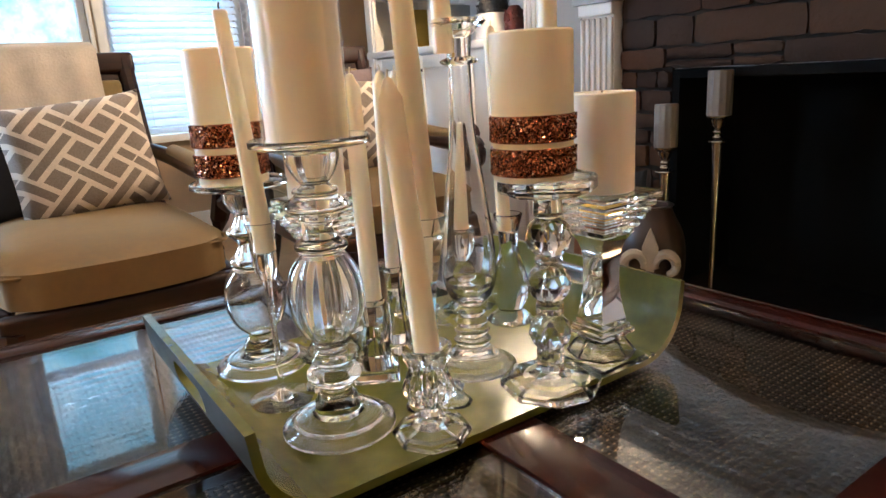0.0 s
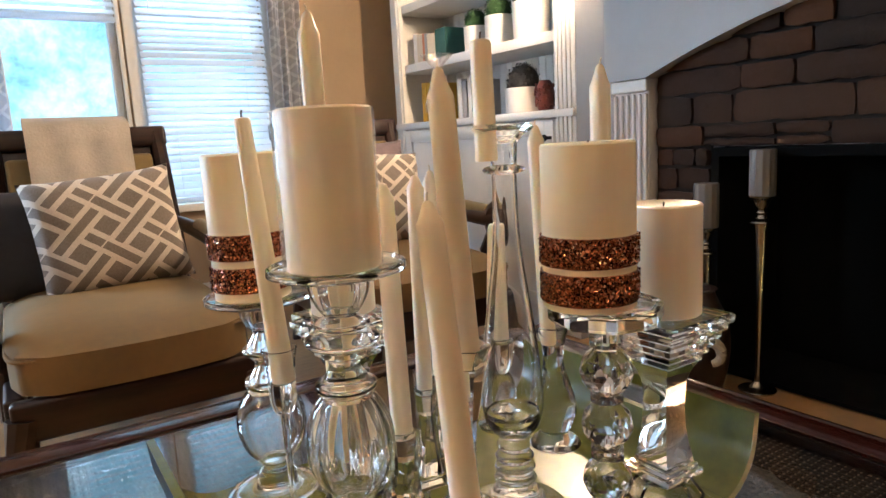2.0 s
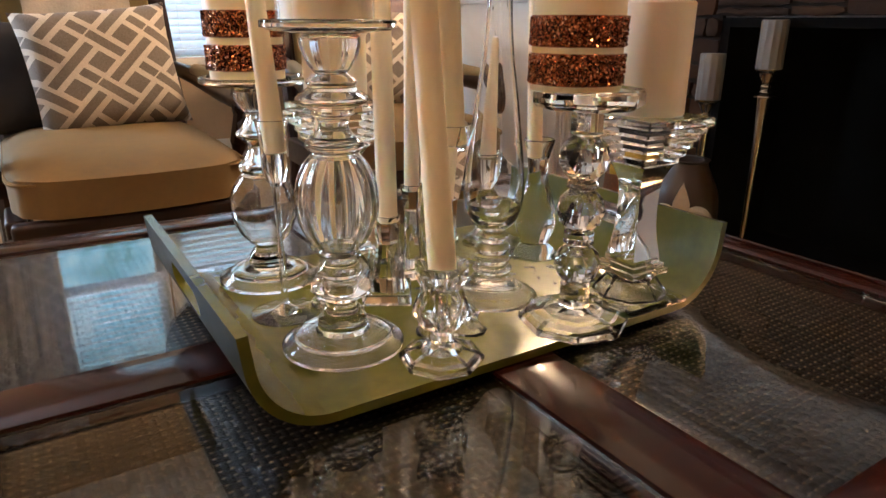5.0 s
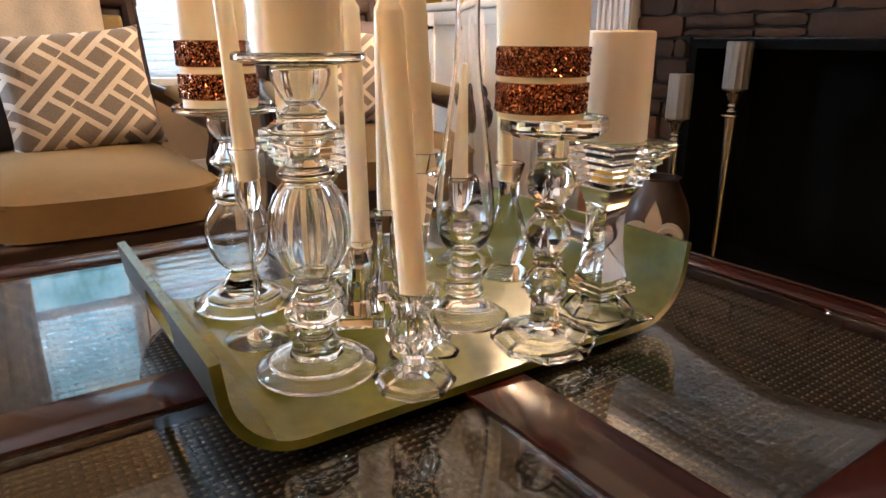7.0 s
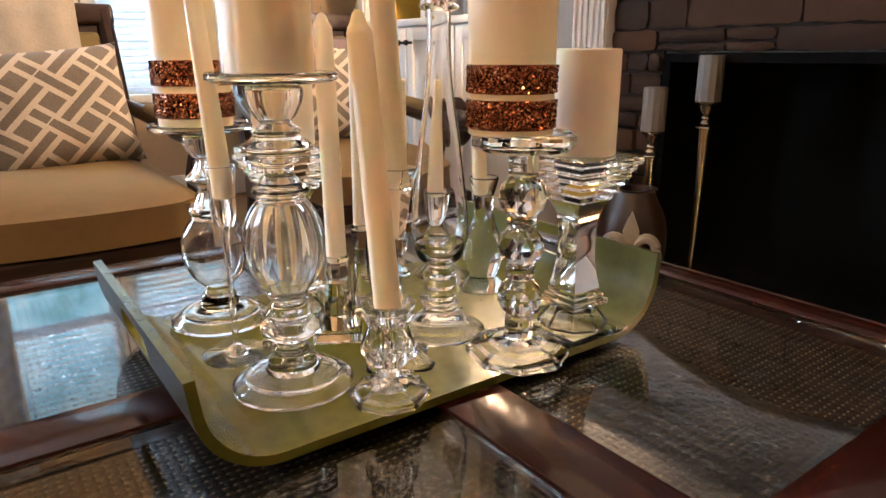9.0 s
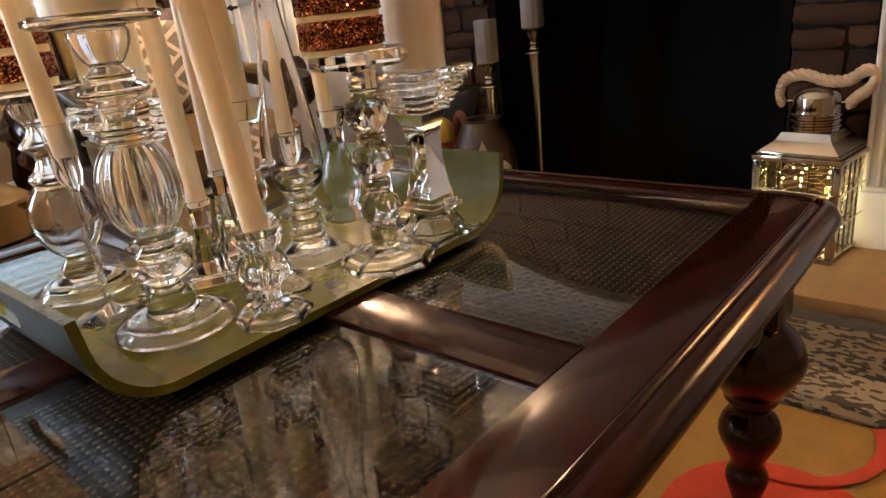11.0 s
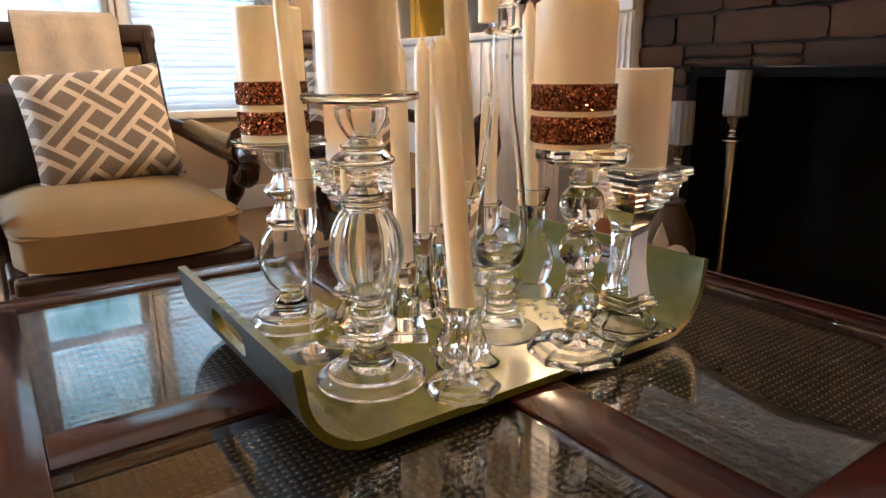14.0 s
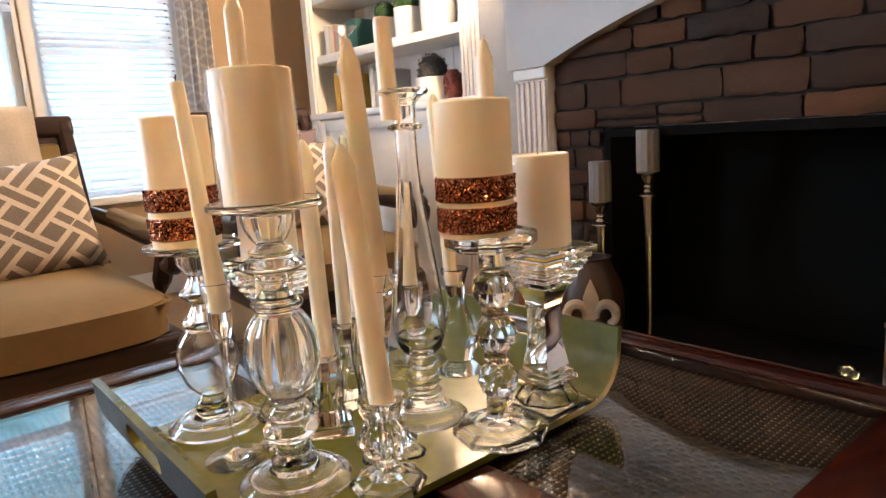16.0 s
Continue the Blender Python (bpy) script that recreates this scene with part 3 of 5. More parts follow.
for z in (SH1, SH2, SH2 + 0.36):
    part("shelf", boxed((0.012, 0.0305, z - 0.045), (0.325, W - 0.0305, z), 0.004), WHITE, case)
for k in range(27):
    part("bead_board", boxed((0.326, 0.032 + k * 0.0512, CT + 0.001), (0.335, 0.032 + k * 0.0512 + 0.0495, 2.35), 0.003, 1), WHITE, case)
part("cupboard_body", boxed((0.012, 0.0, 0.0), (0.335, W, CT - 0.036)), WHITE, case)
for k in range(3):
    y0 = 0.125 + k * 0.408
    d = part("cupboard_door", boxed((-0.010, y0, 0.11), (0.0115, y0 + 0.398, CT - 0.045), 0.003), WHITE, case)
    for lo, hi in (((y0, 0.11), (y0 + 0.055, CT - 0.045)), ((y0 + 0.343, 0.11), (y0 + 0.398, CT - 0.045)), ((y0 + 0.055, 0.11), (y0 + 0.343, 0.17)), ((y0 + 0.055, CT - 0.105), (y0 + 0.343, CT - 0.045))):
        part("rail", boxed((-0.022, lo[0], lo[1]), (-0.0105, hi[0], hi[1]), 0.003), WHITE, d)
    ky = y0 + (0.03 if k % 2 == 0 else 0.368)
    part("knob", turned([(0.006, 0.0), (0.006, 0.012), (0.015, 0.02), (0.013, 0.03)], 16, pose(-0.022, ky, CT - 0.115, 0, -90)), IRON, d, "black iron knob")
    part("knob_plate", boxed((-0.0245, ky - 0.025, CT - 0.122), (-0.0225, ky + 0.025, CT - 0.108), 0.001, 1), IRON, d)


def book(y, z, thick, tall, deep, cover, label, lean=0.0, x=BX + 0.06):
    b = thing("book", pose(x, y, z, lean), label, "book", "books on the shelves")
    part("cover", boxed((0, 0, 0), (deep, 0.003, tall)), cover, b, smooth=False)
    part("cover", boxed((0, thick - 0.003, 0), (deep, thick, tall)), cover, b, smooth=False)
    part("spine", boxed((-0.003, 0, 0), (0.0, thick, tall), 0.001, 1), cover, b)
    part("pages", boxed((0.001, 0.0032, 0.003), (deep - 0.004, thick - 0.0032, tall - 0.003)), PAPER, b, smooth=False)


def cloth_cover(name, c):
    return plain(name, c, 0.6, vary=0.12, scale=80, bump=0.2)


C_CREAM, C_WHITE = cloth_cover("cream_cover", (0.62, 0.55, 0.44)), cloth_cover("white_cover", (0.72, 0.70, 0.67))
C_CORAL, C_TEAL = cloth_cover("coral_cover", (0.50, 0.18, 0.10)), cloth_cover("dark_teal_cover", (0.02, 0.10, 0.09))
C_GREY, C_GOLD = cloth_cover("grey_cover", (0.30, 0.30, 0.31)), cloth_cover("golden_yellow_cover", (0.52, 0.30, 0.02))
y = 3.165
for th, tall, mat, lab in ((0.035, 0.165, C_WHITE, "white clothbound book on the shelf"), (0.03, 0.16, C_CREAM, "cream clothbound book on the shelf"), (0.024, 0.15, C_CREAM, "cream clothbound book on the shelf"), (0.02, 0.155, C_CORAL, "coral red paperback book on the shelf"), (0.026, 0.15, C_GREY, "grey clothbound book on the shelf")):
    y -= th + 0.0015
    book(y, SH1, th, tall, 0.16, mat, lab)
book(y - 0.105, SH1, 0.10, 0.17, 0.13, C_TEAL, "thick dark teal album beside the books", x=BX + 0.11)
book(3.06, CT, 0.045, 0.215, 0.17, C_GOLD, "large golden yellow book with a plain cover")
book(3.01, CT, 0.04, 0.21, 0.17, C_GOLD, "large golden yellow book with a plain cover")
for k, th in enumerate((0.03, 0.035, 0.028, 0.03)):
    book(2.72 - k * 0.042, CT, th, 0.20 - 0.012 * (k % 2), 0.15, C_WHITE if k % 2 == 0 else C_GREY, "white clothbound book on the shelf" if k % 2 == 0 else "grey clothbound book on the shelf")


def topiary(x, y, z, r, h, ball, leaf, label, count=260):
    t = thing("potted_topiary", (x, y, z), label, "plant", "pots on the shelves")
    part("pot", turned(rounded([(r * 0.9, 0.0), (r * 0.97, h * 0.1), (r, h * 0.6), (r, h)], 3) + [(r * 0.9, h), (r * 0.88, h * 0.8)], 40, None, lambda a, q: 1 + 0.012 * math.sin(9 * a + 60 * q) * math.sin(9 * a - 60 * q)), POT, t)
    bm = bmesh.new()
    bmesh.ops.create_icosphere(bm, subdivisions=3, radius=ball * 0.93, matrix=Matrix.Translation((0, 0, h + ball * 0.45)))
    rnd = random.Random(int(y * 1000))
    for k in range(count):
        a, s = rnd.uniform(0, 6.283), rnd.uniform(-0.7, 1)
        c = math.sqrt(max(0, 1 - s * s))
        n = Vector((c * math.cos(a), c * math.sin(a), s))
        p = Vector((0, 0, h + ball * 0.45)) + n * ball * rnd.uniform(0.9, 1.04)
        e = n.cross(Vector((rnd.uniform(-1, 1), rnd.uniform(-1, 1), rnd.uniform(-1, 1)))).normalized() * ball * 0.14
        f = (n * rnd.uniform(0.02, 0.14) * ball + n.cross(e) * 0.9)
        vs = [bm.verts.new(p + v) for v in (-e * 0.5, f * 0.5, e * 0.5 + f, e)]
        bm.faces.new(vs)
    part("foliage", bm, leaf, t, smooth=False)


for y, r, h in ((2.655, 0.062, 0.125), (2.47, 0.068, 0.145), (2.235, 0.085, 0.165)):
    topiary(BX + 0.12, y, SH1, r, h, r * 0.93, MOSS, "white textured pot with a round green topiary")
topiary(BX + 0.11, 2.29, CT, 0.088, 0.115, 0.075, DRIED, "white ceramic bowl with a grey twig ball")
pic = thing("picture_frame", pose(BX + 0.10, 2.01, CT, 0, 14, 8), "white picture frame with a small grey print", "picture frame")
for lo, hi in (((-0.008, -0.055, 0), (0.008, -0.04, 0.16)), ((-0.008, 0.04, 0), (0.008, 0.055, 0.16)), ((-0.008, -0.04, 0), (0.008, 0.04, 0.018)), ((-0.008, -0.04, 0.142), (0.008, 0.04, 0.16))):
    part("frame_bar", boxed(lo, hi, 0.002), WHITE, pic)
part("mat_board", boxed((-0.002, -0.04, 0.018), (0.004, 0.04, 0.142)), C_WHITE, pic, smooth=False)
part("print", boxed((-0.0035, -0.02, 0.05), (-0.0022, 0.02, 0.11)), PHOTO, pic, smooth=False)
beads = thing("beaded_vase", (BX + 0.10, 2.135, CT), "dark red beaded jar beside the picture frame", "vase")
part("jar", turned(rounded([(0.03, 0.0), (0.042, 0.05), (0.035, 0.11), (0.022, 0.135)]), 24), BEAD, beads)
bm = bmesh.new()
rnd = random.Random(5)
for k in range(110):
    a, z = rnd.uniform(0, 6.283), rnd.uniform(0.01, 0.12)
    r = 0.035 + 0.01 * math.sin(z * 22)
    bmesh.ops.create_icosphere(bm, subdivisions=1, radius=0.0055, matrix=Matrix.Translation((r * math.cos(a), r * math.sin(a), z)))
part("beads", bm, BEAD, beads)

# ---- side cabinet with the lit table lamp, on the far side of the mantel ----
cab = thing("side_cabinet", (1.62, -1.55, 0), "white painted side cabinet with two doors", "cabinet")
part("body", boxed((0, 0, 0), (0.33, 1.1, 0.90), 0.004), WHITE, cab)
part("top", boxed((-0.02, -0.01, 0.9005), (0.335, 1.11, 0.935), 0.005), WHITE, cab)
for k in range(2):
    d = part("door", boxed((-0.02, 0.02 + k * 0.535, 0.08), (-0.0005, 0.545 + k * 0.535, 0.87), 0.004), WHITE, cab)
    part("knob", turned([(0.006, 0), (0.014, 0.02), (0.012, 0.028)], 14, pose(-0.02, 0.50 + k * 0.09, 0.75, 0, -90)), IRON, d)
tl = thing("table_lamp", (1.775, -0.76, 0.935), "brass table lamp with a glowing cream drum shade", "lamp")
part("base", turned(rounded([(0.07, 0), (0.065, 0.015), (0.02, 0.04), (0.045, 0.12), (0.02, 0.2), (0.012, 0.26)]), 32), BRASS, tl)
bm = bmesh.new()
spin(bm, [(0.15, 0.24), (0.115, 0.46), (0.113, 0.46), (0.148, 0.24), (0.15, 0.24)], 40)
part("shade", bm, SHADE, tl, "glowing cream shade")
# unseen floor lamp, made up to carry the warm fill
fill_stand = thing("fill_lamp", (-1.38, 0.20, 0), "brass floor lamp added out of view as warm fill", "lamp")
part("base", turned(rounded([(0.14, 0.0), (0.138, 0.012), (0.05, 0.03), (0.012, 0.05)], 4), 36), BRASS, fill_stand)
part("pole", turned([(0.011, 0.0505), (0.011, 1.50)], 14), BRASS, fill_stand)
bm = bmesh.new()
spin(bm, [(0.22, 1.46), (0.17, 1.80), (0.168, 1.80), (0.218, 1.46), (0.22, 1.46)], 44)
part("shade", bm, LINEN, fill_stand, "cream linen shade")

# ---- armchairs ----
ARM_GROUP = "armchairs by the window"


def armchair(m, label):
    """An exposed-wood armchair; the front faces -y, the origin is under the seat's middle."""
    c = thing("armchair", m, label, "armchair", ARM_GROUP)
    w = 0.245
    # seat cushion with a crowned top
    bm = bmesh.new()
    n = 22
    grid = {}
    for s in (0, 1):
        for j in range(n + 1):
            for i in range(n + 1):
                u, v = 2 * i / n - 1, 2 * j / n - 1
                r = (1 - 0.08 * max(0, abs(u) - 0.7) * max(0, abs(v) - 0.7) / 0.09)
                crown = (1 - u ** 6) * (1 - v ** 6)
                z = 0.43 + (0.042 + 0.045 * crown * (1 - 0.3 * v * v) if s else -0.038 - 0.005 * crown)
                y = v * 0.35 - 0.034 * (1 - u * u) * (v < 0) * (-v)
                grid[s, i, j] = bm.verts.new((u * w * 1.02 * r, y * r, z))
    for s in (0, 1):
        for j in range(n):
            for i in range(n):
                bm.faces.new((grid[s, i, j], grid[s, i + 1, j], grid[s, i + 1, j + 1], grid[s, i, j + 1]))
    rim = [(i, 0) for i in range(n)] + [(n, j) for j in range(n)] + [(i, n) for i in range(n, 0, -1)] + [(0, j) for j in range(n, 0, -1)]
    for k in range(len(rim)):
        a, b = rim[k], rim[(k + 1) % len(rim)]
        bm.faces.new((grid[0, a[0], a[1]], grid[0, b[0], b[1]], grid[1, b[0], b[1]], grid[1, a[0], a[1]]))
    edges = [e for e in bm.edges if len(e.link_faces) == 2 and e.calc_face_angle(0) > 0.7]
    bmesh.ops.bevel(bm, geom=edges, offset=0.026, segments=5, affect="EDGES", profile=0.5)
    seat = part("seat_cushion", bm, SEAT, c, "tan velvet seat cushion", angle=60)
    piping = [(w * 1.02 * math.copysign(abs(math.cos(a)) ** 0.18, math.cos(a)), 0.35 * math.copysign(abs(math.sin(a)) ** 0.18, math.sin(a)), 0.465) for a in [2 * math.pi * k / 72 for k in range(72)]]
    part("piping", tube(bmesh.new(), piping, 0.0045, 6, closed=True), SEAT, seat)
    # frame
    part("front_rail", boxed((-w - 0.01, -0.365, 0.300), (w + 0.01, -0.325, 0.388), 0.012, 3), CHAIR_WOOD, c)
    for s in (-1, 1):
        part("side_rail", boxed((s * w - 0.02, -0.325, 0.305), (s * w + 0.02, 0.34, 0.388), 0.01, 3), CHAIR_WOOD, c)
        part("front_leg", tube(bmesh.new(), [(s * (w - 0.01), -0.345, 0.35), (s * (w + 0.005), -0.355, 0.24), (s * (w + 0.0), -0.352, 0.19), (s * (w + 0.012), -0.372, 0.1482)], [0.032, 0.03, 0.020, 0.021], 10), CHAIR_WOOD, c)
        part("rear_leg", tube(bmesh.new(), [(s * (w - 0.015), 0.34, 0.34), (s * (w - 0.01), 0.37, 0.23), (s * (w - 0.005), 0.40, 0.1482)], [0.026, 0.022, 0.018], 10), CHAIR_WOOD, c)
        part("back_post", tube(bmesh.new(), [(s * (w - 0.015), 0.335, 0.30), (s * (w - 0.012), 0.38, 0.55), (s * (w - 0.018), 0.44, 0.80), (s * (w - 0.02), 0.475, 0.93)], [0.026, 0.027, 0.027, 0.025], 10), CHAIR_WOOD, c)
        arm = [(s * (w - 0.005), 0.39, 0.645), (s * (w + 0.025), 0.2, 0.625), (s * (w + 0.045), 0.0, 0.60), (s * (w + 0.05), -0.14, 0.595), (s * (w + 0.05), -0.215, 0.60)]
        part("arm", tube(bmesh.new(), arm, [0.02, 0.026, 0.03, 0.033, 0.034], 12), CHAIR_WOOD, c)
        pad = part("arm_pad", tube(bmesh.new(), [(p[0], p[1], p[2] + 0.018) for p in arm[1:4]], [0.022, 0.027, 0.024], 12), SEAT_BACK, c)
        roll = []
        for k in range(26):
            a = 0.5 * math.pi + k * 0.34
            r = 0.058 * (1 - k / 34)
            roll.append((s * (w + 0.05), -0.215 - r * math.cos(a) * 1.0, 0.575 + r * math.sin(a)))
        part("arm_scroll", tube(bmesh.new(), roll, [0.034 - 0.0005 * k for k in range(26)], 10), CHAIR_WOOD, c)
        part("arm_support", tube(bmesh.new(), [(s * (w + 0.045), -0.20, 0.57), (s * (w + 0.04), -0.13, 0.48), (s * (w + 0.012), -0.15, 0.40), (s * (w + 0.005), -0.18, 0.30)], [0.03, 0.025, 0.024, 0.03], 10), CHAIR_WOOD, c)
    tilt = pose(0, 0.335, 0.30, -12.5)
    part("top_rail", boxed((-w - 0.008, -0.022, 0.60), (w + 0.008, 0.024, 0.665), 0.012, 3, tilt), CHAIR_WOOD, c)
    part("back_panel", boxed((-w + 0.012, -0.006, 0.10), (w - 0.012, 0.02, 0.61), 0.004, 2, tilt), CHAIR_WOOD, c)
    part("back_upholstery", boxed((-w + 0.045, -0.034, 0.17), (w - 0.045, -0.007, 0.575), 0.013, 3, tilt), SEAT_BACK, c, "olive gold back upholstery")
    return c


def pillow(m, w, h, d, mat, label, group=""):
    p = finish("throw_pillow", cushion(w, h, d), mat, angle=80)
    p.matrix_world = GROW @ m
    return tagged(p, label, "pillow", group)


CH1, CH2 = (-0.120, 1.735), (0.727, 1.79)
EYE = Vector((-0.33, -0.19, 0.82))
GROW = Matrix.Translation(EYE) @ Matrix.Scale(1.22, 4) @ Matrix.Translation(-EYE)
armchair(GROW @ pose(CH1[0], CH1[1], 0), "dark wood armchair with tan velvet seat, holding pillows and a throw")
armchair(GROW @ pose(CH2[0], CH2[1], 0, 0, 0, -4), "dark wood armchair with tan velvet seat and one printed pillow")
pillow(pose(-0.098, 1.90, 0.655, -13, -5.0, 2), 0.385, 0.335, 0.17, PRINT, "square pillow with a grey and cream lattice print", "printed pillows")
pillow(pose(-0.245, 2.02, 0.635, -12, 0, 6), 0.36, 0.31, 0.10, CHARCOAL, "charcoal grey pillow behind the printed one")
pillow(pose(0.755, 1.98, 0.665, -15, 4, -6), 0.385, 0.34, 0.17, PRINT, "square pillow with a grey and cream lattice print", "printed pillows")
pillow(pose(0.80, 2.10, 0.70, -12, 0, -6), 0.33, 0.34, 0.08, MAUVE, "grey mauve pillow behind the printed one")
bm = bmesh.new()
path = [(-0.095, 0.30), (-0.085, 0.45), (-0.066, 0.60), (-0.055, 0.665), (-0.03, 0.690), (0.0, 0.694), (0.03, 0.684), (0.045, 0.65), (0.05, 0.52), (0.052, 0.40)]
grid = []
for s in (0, 1):
    for k, (yy, zz) in enumerate(path):
        row = []
        for i in range(25):
            u = i / 24
            f = 0.006 * math.sin(u * 17 + k * 0.5) * (1 if abs(k - 4.5) > 1.6 else 0.3)
            o = (0.007 if s else 0.0)
            out = -1 if k < 4 else (1 if k > 5 else 0)
            row.append(bm.verts.new(pose(0, 0.335, 0.30, -12.5) @ Vector((-0.142 + 0.274 * u * (1 + 0.012 * k * (k < 4)), yy + out * (f + o), zz - 0.002 + (o if out == 0 else 0)))))
        grid.append(row)
for s in (0, 1):
    for k in range(len(path) - 1):
        a, b = grid[s * len(path) + k], grid[s * len(path) + k + 1]
        for i in range(24):
            bm.faces.new((a[i], a[i + 1], b[i + 1], b[i]))
thr = finish("throw_blanket", bm, THROW, angle=80)
thr.matrix_world = GROW @ pose(CH1[0], CH1[1], 0)
tagged(thr, "cream knitted throw folded over the chair back", "blanket")

# ---- rugs ----
rug = tagged(finish("area_rug", boxed((-1.15, -1.2, 0.0015), (0.98, 1.35, 0.012), 0.004), RUG), "ochre wool rug with coral red curved bands under the table", "rug")
for cx, cy, r, wd, a0, a1 in ((0.45, -0.06, 0.152, 0.151, 0, 360), (0.70, -0.02, 0.146, 0.022, 165, 300), (-0.6, 0.7, 0.3, 0.05, 0, 360)):
    bm = bmesh.new()
    vs = []
    for k in range(65):
        a = radians(a0 + (a1 - a0) * k / 64)
        vs.append((bm.verts.new((cx + r * math.cos(a), cy + r * math.sin(a), 0.0195 if wd == 0.022 else 0.0155)), bm.verts.new((cx + (r - wd) * math.cos(a), cy + (r - wd) * math.sin(a), 0.0195 if wd == 0.022 else 0.0155))))
    for (a, b), (c, d) in zip(vs, vs[1:]):
        bm.faces.new((a, c, d, b))
    part("red_band", bm, RUG_RED, rug, "coral red band", smooth=False)
mat_thing = thing("braided_mat", (0, 0, 0), "black and tan braided mat in front of the hearth", "mat")
part("border", boxed((1.165 - 0.055, -1.0, 0.0127), (1.165, 0.75, 0.022), 0.004), MAT_EDGE, mat_thing)
part("dark_band", boxed((0.92, -1.0, 0.0127), (1.1095, 0.75, 0.022), 0.003), BRAID, mat_thing)
part("pale_band", boxed((0.81, -1.0, 0.0127), (0.9195, 0.75, 0.022), 0.003), BRAID_PALE, mat_thing)
part("dark_edge", boxed((0.775, -1.0, 0.0127), (0.8095, 0.75, 0.022), 0.003), BRAID, mat_thing)

# ---- coffee table ----
X0, X1, Y0, Y1 = -0.466, 0.566, -0.098, 0.930
RX, RY = (0.0, 0.069), (0.378, 0.445)
PX, PY = ((-0.392, RX[0]), (RX[1], 0.487)), ((0.0, RY[0]), (RY[1], 0.852))
table = thing("coffee_table", (0, 0, 0), "glossy mahogany coffee table with glass panes over woven cane", "coffee table")


def rim_outline(off, n=8, r=0.06):
    pts = []
    for cx, cy, a0 in ((X1 - r, Y1 - r, 0), (X0 + r, Y1 - r, 90), (X0 + r, Y0 + r, 180), (X1 - r, Y0 + r, 270)):
        for k in range(n + 1):
            a = radians(a0 + 90 * k / n)
            pts.append((cx + (r + off) * math.cos(a), cy + (r + off) * math.sin(a)))
    return pts


# moulded rim: stacked rounded outlines
bm = bmesh.new()
ovolo = [(-0.022 + 0.022 * math.sin(radians(a)), T - 0.024 + 0.0225 * math.cos(radians(a))) for a in range(0, 91, 9)]
levels = [(-0.0325, T - 0.030), (-0.0325, T), (-0.031, T + 0.0003), (-0.0285, T - 0.0035), (-0.0260, T - 0.0045), (-0.0240, T - 0.0035)] + ovolo + [(-0.002, T - 0.029), (-0.009, T - 0.032), (-0.010, T - 0.038), (-0.020, T - 0.042), (-0.0325, T - 0.042), (-0.0325, T - 0.030)]
loops = [[bm.verts.new((x, y, z)) for x, y in rim_outline(o)] for o, z in levels]
for a, b in zip(loops, loops[1:]):
    for i in range(len(a)):
        j = (i + 1) % len(a)
        bm.faces.new((a[i], a[j], b[j], b[i]))
bmesh.ops.remove_doubles(bm, verts=bm.verts[:], dist=0.00005)
part("moulded_rim", bm, MAHOGANY, table)
G = 0.0008
for lo, hi in (((X0 + 0.033, Y0 + 0.033), (X1 - 0.033, PY[0][0])), ((X0 + 0.033, PY[1][1]), (X1 - 0.033, Y1 - 0.033)), ((X0 + 0.033, PY[0][0] + G), (PX[0][0], PY[1][1] - G)), ((PX[1][1], PY[0][0] + G), (X1 - 0.033, PY[1][1] - G)), ((RX[0], PY[0][0] + G), (RX[1], PY[1][1] - G)), ((PX[0][0] + G, RY[0]), (RX[0] - G, RY[1])), ((RX[1] + G, RY[0]), (PX[1][1] - G, RY[1]))):
    part("top_rail", boxed((lo[0], lo[1], T - 0.030), (hi[0], hi[1], T), 0.0012, 2), MAHOGANY, table)
for s in (0, 1):
    part("apron", boxed((X0 + 0.075, (Y0 + 0.062, Y1 - 0.085)[s], T - 0.125), (X1 - 0.075, (Y0 + 0.085, Y1 - 0.062)[s], T - 0.043), 0.003), MAHOGANY, table)
    part("apron", boxed(((X0 + 0.062, X1 - 0.085)[s], Y0 + 0.086, T - 0.125), ((X0 + 0.085, X1 - 0.062)[s], Y1 - 0.086, T - 0.043), 0.003), MAHOGANY, table)
    part("apron_bead", boxed((X0 + 0.075, (Y0 + 0.054, Y1 - 0.0615)[s], T - 0.130), (X1 - 0.075, (Y0 + 0.0615, Y1 - 0.054)[s], T - 0.118), 0.003, 2), MAHOGANY, table)
for x in (X0 + 0.26, X1 - 0.26):
    part("drawer_knob", turned(rounded([(0.008, 0.0), (0.008, 0.010), (0.019, 0.020), (0.017, 0.030), (0.006, 0.034)], 3), 24, pose(x, Y0 + 0.0615, T - 0.082, 90)), IRON, table, "dark metal drawer knob")
leg = rounded([(0.018, 0.0), (0.024, 0.02), (0.030, 0.046), (0.023, 0.068), (0.026, 0.082), (0.042, 0.12), (0.038, 0.145), (0.026, 0.165), (0.036, 0.180), (0.038, 0.192), (0.048, 0.205), (0.066, 0.240), (0.056, 0.278), (0.034, 0.304)], 4)
for x in (X0 + 0.071, X1 - 0.071):
    for y in (Y0 + 0.086, Y1 - 0.086):
        part("leg", turned(leg, 28, pose(x, y, 0.0135)), MAHOGANY, table)
        part("leg_block", boxed((x - 0.036, y - 0.036, 0.318), (x + 0.036, y + 0.036, T - 0.043), 0.003), MAHOGANY, table)
# matte black sheet added below the weave to keep its gaps dark
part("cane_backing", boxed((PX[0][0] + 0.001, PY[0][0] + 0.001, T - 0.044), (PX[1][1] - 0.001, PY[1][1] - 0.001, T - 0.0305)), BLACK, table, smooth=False)


